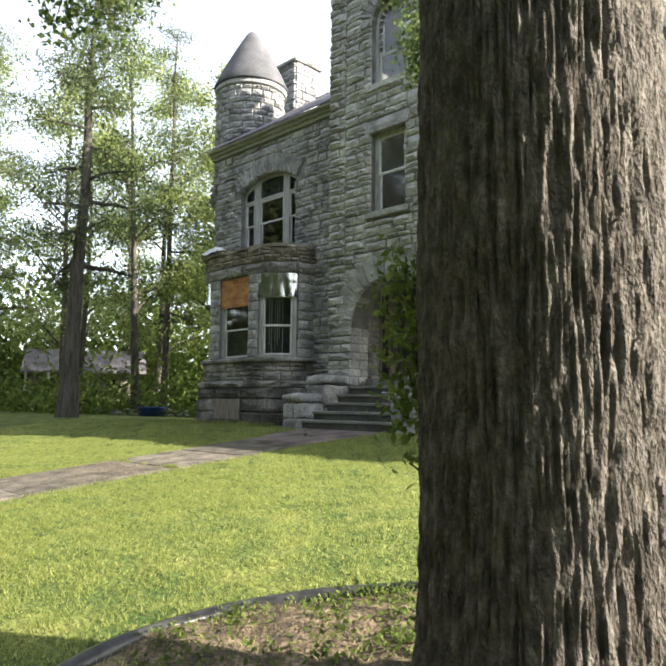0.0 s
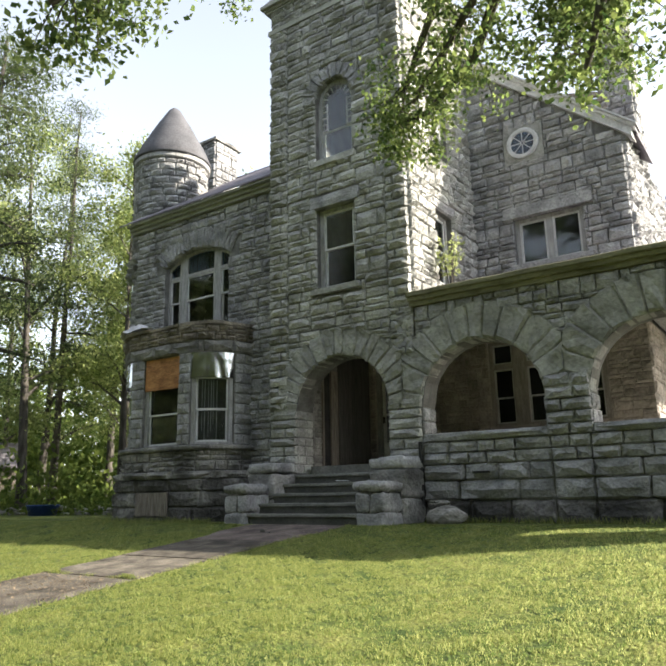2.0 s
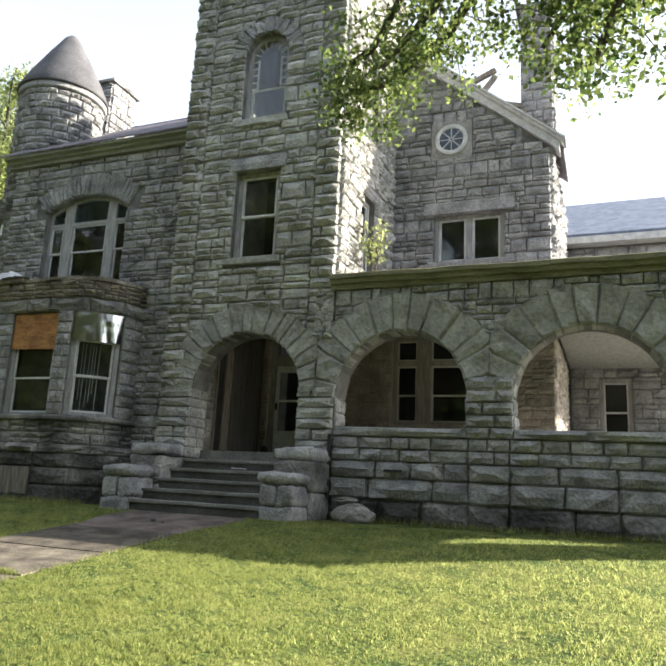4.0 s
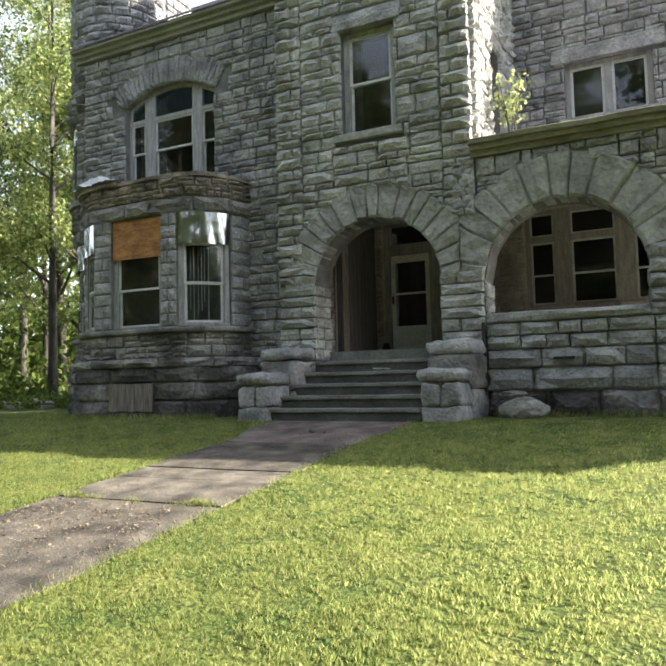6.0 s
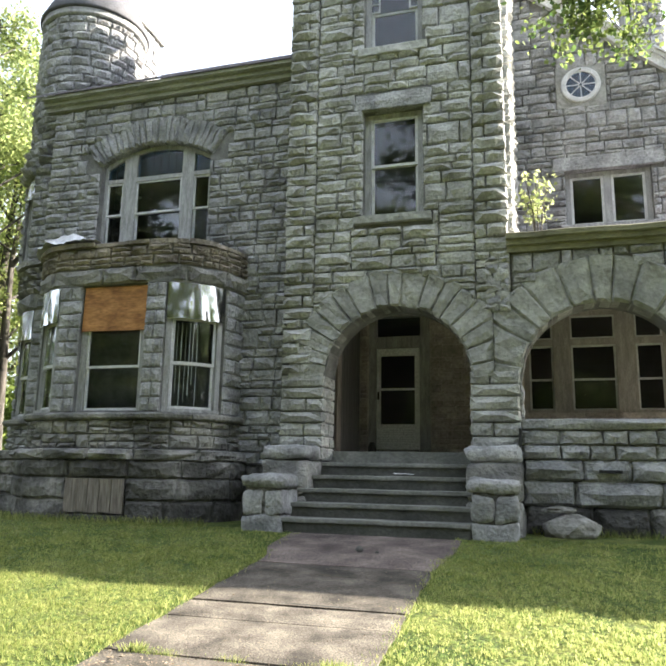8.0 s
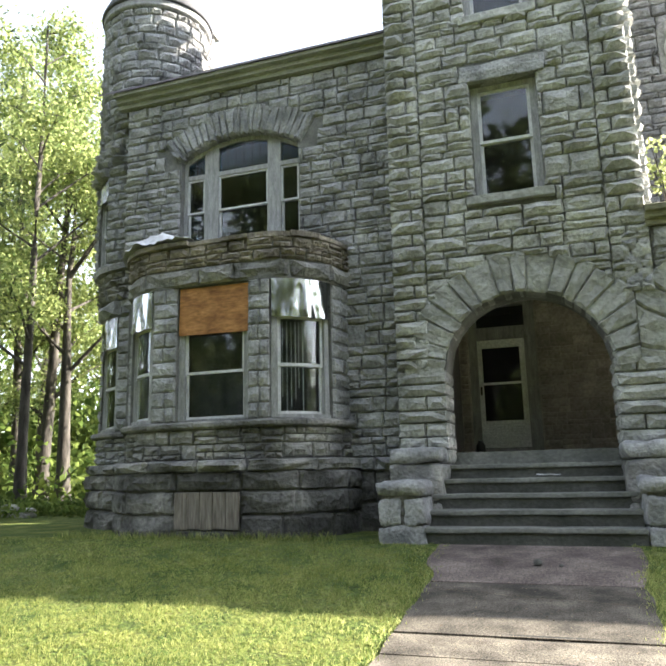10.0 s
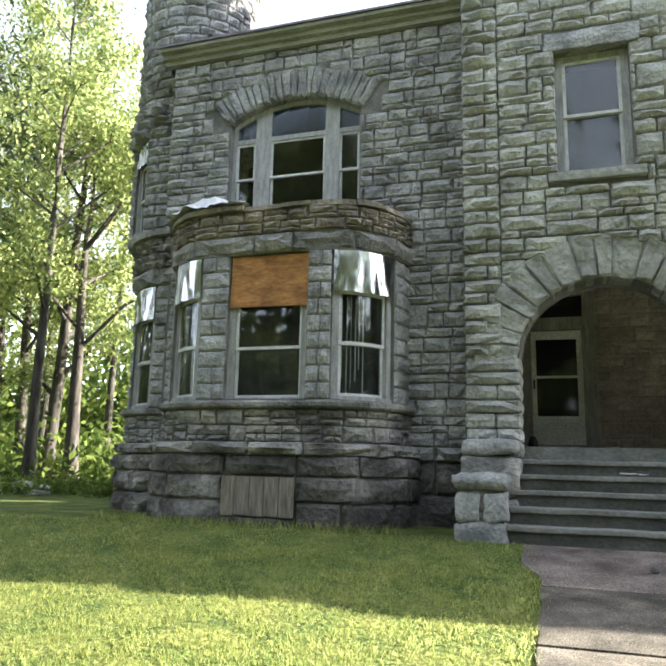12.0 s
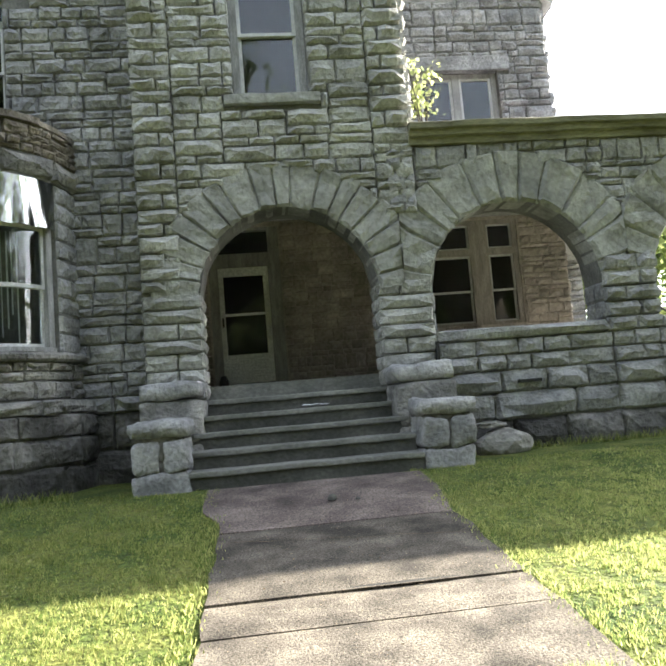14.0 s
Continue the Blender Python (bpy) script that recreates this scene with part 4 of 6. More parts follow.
def build_turret():
    tur = new("turret_wall")
    tur.parent = mansion
    tagged(tur, "round rock-faced stone corner turret")
    lo, hi, base = circle_plan(1.17, c=LC), circle_plan(TR), circle_plan(1.28, c=LC)
    on = lambda plan, r, a: r * radians(a - 90)
    w0, w1, u0, u1 = on(lo, 1.17, 205), on(lo, 1.17, 257), on(hi, TR, 216), on(hi, TR, 250)
    for plan, a, b, z0, z1 in ((base, 0, base.length, -0.4, 1.05), (lo, 0, lo.length, 1.051, 1.6), (lo, 0, w0, 1.601, 3.62), (lo, w1, lo.length, 1.601, 3.62), (lo, 0, lo.length, 3.621, 4.5),
                               (hi, 0, hi.length, 4.5, 4.7), (hi, 0, u0, 4.701, 6.5), (hi, u1, hi.length, 4.701, 6.5), (hi, 0, hi.length, 6.501, 10.2)):
        bm = bmesh.new()
        ring(bm, plan, a, b, z0, z1, -0.06 if plan is base else -0.02, 0.3)
        part("turret_core", bm, M_MORTAR, tur)
    for c, r, z in ((LC, 1.2, 4.5), (TC, TR, 10.2)):
        bm = bmesh.new()
        bmesh.ops.create_cone(bm, cap_ends=True, segments=48, radius1=r, radius2=r, depth=0.06, matrix=Matrix.Translation((*c, z)))
        part("turret_lid", bm, M_SLATE, tur)
    bm = bmesh.new()
    lathe(bm, *TC, [(1.0, 10.2), (1.15, 10.22), (1.16, 10.27), (1.07, 10.48), (0.95, 10.75), (0.55, 11.5), (0.2, 12.1), (0.1, 12.2), (0.0, 12.23)], 64)
    part("cone_roof", bm, M_CONE, mansion, "grey metal witch-hat cone roof", True)
    bm = bmesh.new()
    lathe(bm, *TC, [(1.04, 10.06), (1.11, 10.08), (1.11, 10.14), (1.08, 10.15), (1.12, 10.2), (1.0, 10.21)], 48)
    part("turret_cornice", bm, M_TRIM, mansion, "", True)
    rng, out, old, foot = random.Random(60), [], [], []
    e0, e1 = on(base, 1.28, 150), on(base, 1.28, 300)
    z = -0.1
    for h in (0.4, 0.32, 0.26):
        curved_row(base, e0, e1, z, z + h, 0.35, 0.7, 0.08, 0.0, rng, foot)
        z += h
    put_stones(tur, foot, M_STONE_DARK, 63)
    curved_row(base, e0, e1, 0.88, 1.05, 0.4, 0.75, 0.10, 0.0, rng, old)
    e0, e1 = on(lo, 1.17, 150), on(lo, 1.17, 300)
    curved_ashlar(lo, e0, e1, 1.06, 1.49, 2, 0.22, 0.42, 0.045, 0.0, rng, out)
    ledge(tur, lo, e0, e1, rng)
    z = 1.6
    while z < 3.55:
        for a, b in ((e0, w0), (w1, e1)):
            curved_row(lo, a, b, z, min(z + 0.225, 3.62), 0.2, 0.42, 0.05, 0.0, rng, out)
        z += 0.225
    curved_row(lo, e0, e1, 3.62, 3.92, 0.5, 0.9, 0.14, 0.0, rng, out)
    for z0, z1 in ((3.92, 4.06), (4.06, 4.19), (4.19, 4.32), (4.32, 4.45)):
        curved_row(lo, e0, e1, z0, z1, 0.18, 0.4, 0.09, 0.0, rng, old)
    put_stones(tur, old, M_STONE_OLD, 62)
    q = e0
    while q < e1 - 0.1:
        w = rng.uniform(0.4, 0.7)
        bm = bmesh.new()
        ring(bm, lo, q + 0.004, q + w - 0.004, 4.455, 4.54 + rng.uniform(-0.015, 0.015), 0.17 + rng.uniform(-0.03, 0.03), 0.6)
        part("cap_slab", bm, M_STONE_OLD, tur)
        q += w
    z = 4.55
    e0, e1 = on(hi, TR, 150), on(hi, TR, 400)
    while z < 9.95:
        h = min(rng.uniform(0.15, 0.24), 10.05 - z)
        bulge = 0.07 if 6.45 < z < 6.95 else 0.0
        for p, q in (((e0, u0), (u1, e1)) if 4.62 < z < 6.4 else ((e0, e1),)):
            curved_row(hi, p, q, z, z + h, 0.22, 0.45, 0.065 + bulge, 0.0, rng, out)
        z += h
    put_stones(tur, out, M_STONE, 61)
    curved_window(mansion, lo, w0 + 0.01, w1 - 0.01, 1.61, 3.61, 3.1, False, 5)
    curved_window(mansion, hi, u0 + 0.01, u1 - 0.01, 4.71, 6.49, 6.1, False, 8)


def build_windows():
    # second floor of the tower
    w = casing("window", F0, 1.5, 2.46, 4.7, flat(6.5), [(1.6, 2.36, 4.76, flat(6.42))], 0.12, 0.1, "double-hung white window reflecting the sky")
    sash(w, "upper_sash", F0, 1.6, 2.36, 5.58, 6.42, 0.14)
    sash(w, "lower_sash", F0, 1.6, 2.36, 4.76, 5.62, 0.18)
    # arched third-floor window with a border of small panes
    w = casing("window", F0, 1.5, 2.46, 7.62, round_top(1.98, 9.07, 0.48), [(1.59, 2.37, 7.68, round_top(1.98, 9.06, 0.39))], 0.12, 0.1, "round-topped window with a border of small panes")
    sash(w, "lower_sash", F0, 1.59, 2.37, 7.68, 8.4, 0.18)
    bars = [(1.71, 1.735, 0.14, 0.17, 8.4, 9.06, None), (2.225, 2.25, 0.14, 0.17, 8.4, 9.06, None)]
    for k in range(5):
        bars += [(a, b, 0.14, 0.17, 8.4 + 0.155 * k, 8.42 + 0.155 * k, None) for a, b in ((1.59, 1.708), (2.252, 2.37))]
    for k in range(1, 8):
        bars.append((0.255, 0.39, -0.012, 0.012, -0.012, 0.012, Matrix.Translation((1.98, 0.155, 9.06)) @ Matrix.Rotation(-math.pi * k / 8, 4, "Y")))
    for *q, m in bars:
        bm = bmesh.new()
        block(bm, *q, m)
        part("glazing_bar", bm, M_SASH, w)
    pane = wall("pane", frame_at(0, 0.16, 0), 1.59, 2.37, 8.4, round_top(1.98, 9.06, 0.39), [], 0.006, M_GLASS, w)
    pane.visible_shadow = False
    # side windows of the tower
    f = frame_at(TX1, 0, 90)
    for z0, z1 in ((4.75, 6.4), (7.62, 9.4)):
        w = casing("window", f, 1.1, 2.0, z0, flat(z1), [(1.2, 1.9, z0 + 0.06, flat(z1 - 0.08))], 0.12, 0.1, "double-hung window in the sunny tower side")
        sash(w, "upper_sash", f, 1.2, 1.9, (z0 + z1) / 2 - 0.02, z1 - 0.08, 0.14)
        sash(w, "lower_sash", f, 1.2, 1.9, z0 + 0.06, (z0 + z1) / 2 + 0.02, 0.18)
    # segmental window over the bay: three lights with leaded tops
    f = frame_at(0, WING_Y, 0)
    top = round_top(-2.505, 4.53, 2.12)
    inner = round_top(-2.505, 4.53, 2.03)
    lights = [(-3.56, -3.22), (-2.95, -2.01), (-1.77, -1.44)]
    w = casing("window", f, -3.62, -1.39, 4.6, top, [(a, b, 4.62, flat(5.98)) for a, b in lights] + [(a, b, 6.06, inner) for a, b in lights], 0.12, 0.1, "wide segmental-arched window of three lights with leaded tops")
    for a, b in lights:
        sash(w, "upper_sash", f, a, b, 5.34, 5.98, 0.14, 0.035)
        sash(w, "lower_sash", f, a, b, 4.62, 5.38, 0.18, 0.035)
        p = wall("pane", f @ Matrix.Translation((0, 0.16, 0)), a, b, 6.06, inner, [], 0.006, M_STAINED, w, "blue leaded glass pane")
        p.visible_shadow = False
        n = max(2, int((b - a) / 0.15))
        for k in range(1, n):
            u = a + (b - a) * k / n
            bm = bmesh.new()
            block(bm, u - 0.005, u + 0.005, 0.15, 0.158, 6.06, inner(u), f)
            part("lead_came", bm, M_DARK, w)
    # gable pair and the round window
    f = frame_at(0, GABLE_Y, 0)
    w = casing("window", f, 4.72, 6.26, 5.42, flat(6.52), [(4.82, 5.42, 5.46, flat(6.44)), (5.56, 6.16, 5.46, flat(6.44))], 0.1, 0.1, "paired gable sash windows")
    for a, b in ((4.82, 5.42), (5.56, 6.16)):
        sash(w, "sash", f, a, b, 5.46, 6.44, 0.12, 0.045)
    rx, rz = 5.10, 8.30
    rough_block("window_surround", rx - 0.46, rx + 0.46, 3.155, 3.3, rz - 0.46, rz + 0.46, M_VOUSS, GABLE, 0.004, "smooth square stone surround", 9, 2, 0.012)
    bm = bmesh.new()
    ringpts = []
    for k in range(40):
        a = 2 * math.pi * k / 40
        ringpts.append([bm.verts.new((rx + r * math.cos(a), y, rz + r * math.sin(a))) for r, y in ((0.37, 3.156), (0.37, 3.11), (0.35, 3.10), (0.29, 3.10), (0.27, 3.115), (0.27, 3.15))])
    for k in range(40):
        c, d = ringpts[k], ringpts[(k + 1) % 40]
        for i in range(5):
            bm.faces.new((c[i], c[i + 1], d[i + 1], d[i]))
    w = part("round_window", bm, M_SASH, mansion, "round window in a pale painted ring")
    for k in range(8):
        bm = bmesh.new()
        block(bm, 0.03, 0.27, -0.008, 0.008, -0.009, 0.009, Matrix.Translation((rx, 3.12, rz)) @ Matrix.Rotation(-math.pi * k / 4, 4, "Y"))
        part("spoke", bm, M_SASH, w, "white radiating glazing bar" if k == 0 else "")
    # the near-black disc paints in a dark room behind the round pane
    for name, y0, y1, m in (("pane", 3.130, 3.134, M_STAINED), ("dark_lining", 3.140, 3.150, M_DARK)):
        bm = bmesh.new()
        bmesh.ops.create_cone(bm, cap_ends=True, segments=40, radius1=0.28, radius2=0.28, depth=y1 - y0, matrix=Matrix.Translation((rx, (y0 + y1) / 2, rz)) @ Matrix.Rotation(math.pi / 2, 4, "X"))
        part(name, bm, m, w)
    # door in the vestibule
    f = frame_at(0, BACK_Y, 0)
    w = casing("door_frame", f, 0.82, 2.05, 1.08, flat(3.92), [(0.97, 1.84, 1.2, flat(3.22)), (0.97, 1.86, 3.45, flat(3.85))], 0.03, 0.14, "grey painted door frame with a transom light")
    bm = bmesh.new()
    block(bm, 0.97, 1.86, 0.15, 0.156, 3.45, 3.85, f)
    part("transom_pane", bm, M_GLASS, w)
    d = casing("storm_door", f, 0.975, 1.835, 1.21, flat(3.21), [(1.055, 1.74, 1.70, flat(2.37)), (1.055, 1.74, 2.41, flat(3.06))], 0.06, 0.045, "white storm door with two glass panes", M_DOOR)
    for z0, z1 in ((1.70, 2.37), (2.41, 3.06)):
        bm = bmesh.new()
        block(bm, 1.055, 1.74, 0.075, 0.081, z0, z1, f)
        part("pane", bm, M_GLASS, d)
    bm = bmesh.new()
    zig = [[bm.verts.new(f @ Vector((u, 0.05 + 0.008 * (k % 2), 1.28 + 0.0225 * k))) for u in (1.06, 1.74)] for k in range(17)]
    for p, q in zip(zig, zig[1:]):
        bm.faces.new((p[0], p[1], q[1], q[0]))
    part("ribbed_kick_panel", bm, M_DOOR, d)
    bm = bmesh.new()
    block(bm, 1.0, 1.03, 0.0, 0.06, 2.18, 2.34, f, 0.008)
    part("door_handle", bm, M_DARK, d, "dark door handle")
    for k in range(7):
        bm = bmesh.new()
        block(bm, 0.622, 0.645, 1.95 + 0.197 * k, 2.142 + 0.197 * k, 1.09, 3.97, None, 0.004)
        part("wall_board", bm, M_PANEL, mansion, "dark stained vestibule board" if k == 0 else "")
    for y0, y1 in ((1.28, 1.34), (1.62, 1.9)):
        bm = bmesh.new()
        block(bm, 0.622, 0.665, y0, y1, 1.09, 3.3, None, 0.006)
        part("sidelight_jamb", bm, M_OLDWOOD, mansion, "weathered jamb of the vestibule sidelight")
    # near-black sheet: the dark behind the sidelight is put into its colour
    bm = bmesh.new()
    block(bm, 0.622, 0.632, 1.35, 1.61, 1.09, 3.3)
    part("sidelight", bm, M_DARK, mansion, "tall narrow dark sidelight")
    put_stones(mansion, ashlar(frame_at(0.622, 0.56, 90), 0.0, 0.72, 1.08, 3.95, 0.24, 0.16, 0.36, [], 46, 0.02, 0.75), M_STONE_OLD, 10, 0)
    # tall window onto the porch
    lights = [(3.92, 4.36), (4.68, 5.46), (5.80, 6.26)]
    w = casing("window", f, 3.82, 6.36, 1.9, flat(3.8), [(a, b, 1.95, flat(3.16)) for a, b in lights] + [(a, b, 3.28, flat(3.72)) for a, b in lights], 0.03, 0.12, "tall brownish porch window of three lights with transoms", M_TAN)
    for a, b in lights:
        sash(w, "upper_sash", f, a, b, 2.5, 3.16, 0.06, 0.035)
        sash(w, "lower_sash", f, a, b, 1.95, 2.54, 0.1, 0.035)
        sash(w, "transom_sash", f, a, b, 3.28, 3.72, 0.06, 0.03)
    f = frame_at(0, 8.2, 0)
    w = casing("window", f, 8.0, 8.8, 1.9, flat(3.6), [(8.1, 8.7, 1.98, flat(3.5))], 0.05, 0.1, "sash window of the set-back wing")
    sash(w, "upper_sash", f, 8.1, 8.7, 2.7, 3.5, 0.08)
    sash(w, "lower_sash", f, 8.1, 8.7, 1.98, 2.74, 0.11)


def build_steps():
    st = new("front_steps")
    st.parent = mansion
    for i in range(5):
        y, z = -1.40 + 0.32 * i, 0.18 * (i + 1)
        # risers take a darker colour than the treads
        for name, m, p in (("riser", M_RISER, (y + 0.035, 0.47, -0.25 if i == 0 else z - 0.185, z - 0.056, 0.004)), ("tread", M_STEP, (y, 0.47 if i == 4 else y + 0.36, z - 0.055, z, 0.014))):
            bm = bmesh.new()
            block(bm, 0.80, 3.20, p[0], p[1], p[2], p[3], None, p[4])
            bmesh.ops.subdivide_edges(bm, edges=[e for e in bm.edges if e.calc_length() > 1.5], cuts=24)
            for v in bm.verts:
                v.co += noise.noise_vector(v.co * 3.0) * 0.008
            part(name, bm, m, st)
    k = 0
    for x0, x1 in ((0.25, 0.82), (3.19, 3.76)):
        for z0, z1, sp in ((-0.2, 0.2, 1.0), (0.2, 0.53, 0.5), (0.53, 0.73, 1.0)):
            cap = z0 > 0.5
            o = 0.025 if cap else 0.0
            cuts = [(x0 - o, x1 + o)] if sp == 1.0 else [(x0, x0 + (x1 - x0) * 0.52), (x0 + (x1 - x0) * 0.52, x1)]
            for a, b in cuts:
                k += 1
                rough_block("pier_stone", a + 0.005, b - 0.005, -1.41 - o, -0.74, z0 + 0.008, z1 - 0.008, M_STONE, st, 0.03, seed=k, rounded=0.085 if cap else 0.055, smooth=True)
        bm = bmesh.new()
        block(bm, x0 + 0.04, x1 - 0.04, -1.37, -0.75, -0.2, 0.68)
        part("pier_core", bm, M_STONE_DARK, st)
    for x0, x1 in ((0.24, 0.92), (3.08, 3.80)):
        for z0, z1 in ((-0.2, 0.42), (0.42, 0.92), (0.93, 1.13)):
            k += 1
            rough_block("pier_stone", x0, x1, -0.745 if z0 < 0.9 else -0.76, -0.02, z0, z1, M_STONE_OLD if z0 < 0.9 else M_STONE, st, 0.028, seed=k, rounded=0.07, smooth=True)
    tagged(st, "five worn concrete steps between rough stone piers")


def build_chimneys():
    for x0, x1, y0, y1, z0, z1, seed in ((-6.75, -5.7, 4.15, 5.2, 8.0, 12.35, 71), (6.35, 7.15, 5.7, 6.5, 6.0, 13.2, 72)):
        bm = bmesh.new()
        block(bm, x0, x1, y0, y1, z0, z1)
        c = part("chimney", bm, M_MORTAR, mansion, "square rock-faced stone chimney")
        out = ashlar(frame_at(x0, y0, 0), 0, x1 - x0, z0, z1, 0.3, 0.2, 0.4, [], seed, 0.05, 0.5)
        out += ashlar(frame_at(x1, y0, 90), 0, y1 - y0, z0, z1, 0.3, 0.2, 0.4, [], seed + 5, 0.05, 0.5)
        put_stones(c, out, M_STONE, seed, 60)
        bm = bmesh.new()
        block(bm, x0 - 0.12, x1 + 0.12, y0 - 0.12, y1 + 0.12, z1, z1 + 0.1, None, 0.015)
        part("chimney_cap", bm, M_STONE_OLD, c)
    for a, b in (((4.3, 4.95, 10.4), (5.8, 5.05, 11.12)), ((4.2, 4.95, 10.62), (6.45, 5.7, 10.35)), ((5.0, 4.95, 9.85), (5.8, 5.05, 10.95)), ((5.4, 4.95, 9.5), (6.5, 5.7, 10.25)), ((5.95, 4.95, 9.05), (6.5, 5.7, 10.0))):
        bm = bmesh.new()
        d = Vector(b) - Vector(a)
        block(bm, -0.05, 0.05, -0.06, 0.06, 0, d.length, Matrix.Translation(a) @ d.to_track_quat("Z", "Y").to_matrix().to_4x4())
        part("roof_timber", bm, M_OLDWOOD, mansion, "bare weathered roof timber")


tower_stones()
wing_stones()
porch_stones()
gable_stones()
build_bay()
build_turret()
build_windows()
build_steps()
build_chimneys()


# ---- path and small things ----
def build_path():
    ys = [-1.46, -3.12, -4.53, -4.96, -5.74, -7.8, -9.6, -11.4, -13.2, -15.0]
    root = new("path")
    tagged(root, "cracked concrete slab path leading to the front steps", "path", kind="structure")
    rng = random.Random(80)
    for k, (y1, y0) in enumerate(zip(ys, ys[1:])):
        bm = bmesh.new()
        nx, ny = 10, max(4, int((y1 - y0) / 0.17))
        tilt = rng.uniform(-0.005, 0.005)
        gap = 0.019 if k < 2 else 0.012
        edge_l = lambda y: 1.19 + 0.03 * noise.noise(Vector((y * 3.1, 0, 0))) - 0.2 * min(1.0, max(0.0, (y + 2.9) / 0.6))
        edge_r = lambda y: 3.0 + 0.04 * noise.noise(Vector((y * 2.7, 5, 0))) + 0.1 * min(1.0, max(0.0, (y + 2.9) / 0.6))
        grid = []
        for j in range(ny + 1):
            y = y0 + gap + (y1 - y0 - 2 * gap) * j / ny
            line = []
            for i in range(nx + 1):
                x = edge_l(y) + (edge_r(y) - edge_l(y)) * i / nx
                rim = 0.012 if i in (0, nx) or j in (0, ny) else 0.0
                z = ground_z(2.0, y) + 0.05 + tilt * (x - 2) + 0.002 * noise.noise(Vector((x * 2, y * 2, k))) - rim + 0.004 * (k % 2)
                line.append(bm.verts.new((x, y, z)))
            grid.append(line)
        for j in range(ny):
            for i in range(nx):
                bm.faces.new((grid[j][i], grid[j][i + 1], grid[j + 1][i + 1], grid[j + 1][i]))
        border = [e for e in bm.edges if e.is_boundary]
        low = bmesh.ops.extrude_edge_only(bm, edges=border)["geom"]
        for v in low:
            if isinstance(v, bmesh.types.BMVert):
                v.co.z -= 0.1
        part("slab", bm, M_PATH_RED if k == 0 else M_PATH, root, "reddish slab" if k == 0 else "")


def build_litter():
    """Dirt-filled cracks and dry crumbs of leaf on the slabs."""
    nr = np.random.default_rng(81)
    x, y = nr.uniform(1.25, 2.95, 2600), -1.5 - 9.5 * nr.uniform(0, 1, 2600) ** 0.9
    z = np.array([ground_z(2.0, q) for q in y]) + 0.064
    tagged(quads_mesh("path_litter", np.stack([x, y, z], 1), 0.015, M_LITTER, nr, None, True, 0.5), "dry brown leaf crumbs scattered on the path", "litter", kind="stuff")
    x, y = nr.uniform(1.3, 2.9, 1700), -5.78 - nr.gamma(2.0, 0.36, 1700)
    x = x - 0.2 * np.sin(y * 5)
    ok = (x > 1.25) & (x < 2.92)
    x, y = x[ok], y[ok]
    z = np.array([ground_z(2.0, q) for q in y]) + 0.06
    tagged(quads_mesh("leaf_debris", np.stack([x, y, z], 1), 0.024, M_LITTER, nr, None, True, 0.6), "brown leaf debris lying thick on one path slab", "litter", kind="stuff")
    root = bpy.data.objects["path"]
    bm, pairs = bmesh.new(), []
    for i in range(15):
        q = i / 14
        px, w = 1.95 + 0.68 * q, 0.003 + 0.022 * math.sin(math.pi * q) ** 0.7
        py = -4.53 + 0.012 * noise.noise(Vector((px * 6, 1, 0)))
        pairs.append([bm.verts.new((px, py + k * w, ground_z(2.0, py) + 0.0585)) for k in (-1, 1)])
    for a, b in zip(pairs, pairs[1:]):
        bm.faces.new((a[0], b[0], b[1], a[1]))
    part("broken_joint", bm, M_DARK, root, "dark gap of a broken slab edge")
    rng = random.Random(82)
    for xa, ya, xb, yb in ((1.2, -3.4, 2.98, -3.75), (1.22, -8.5, 2.97, -8.2), (2.2, -8.35, 2.45, -9.6)):
        bm, prev = bmesh.new(), None
        for i in range(41):
            t = i / 40
            px, py = xa + (xb - xa) * t + 0.03 * noise.noise(Vector((t * 9, ya, 0))), ya + (yb - ya) * t + 0.05 * noise.noise(Vector((t * 8, 3, xa)))
            w = 0.004 + 0.003 * rng.random()
            n = Vector((-(yb - ya), xb - xa)).normalized() * w
            cur = [bm.verts.new((px + k * n.x, py + k * n.y, ground_z(2.0, py) + 0.0575)) for k in (-1, 1)]
            if prev:
                bm.faces.new((prev[0], prev[1], cur[1], cur[0]))
            prev = cur
        part("crack", bm, M_SOIL, root)


def blob(name, material, parent, cx, cy, cz, sx, sy, sz, seed, amp=0.25, sub=3):
    bm = bmesh.new()
    bmesh.ops.create_icosphere(bm, subdivisions=sub, radius=1.0)
    for v in bm.verts:
        n = noise.noise(v.co * 1.6 + Vector((seed * 3.7, 0, 0))) + 0.4 * noise.noise(v.co * 4.0 + Vector((0, seed, 0)))
        q = v.co * (1 + amp * n)
        v.co = (cx + q.x * sx, cy + q.y * sy, cz + max(q.z, -0.6) * sz)
    return part(name, bm, material, parent)


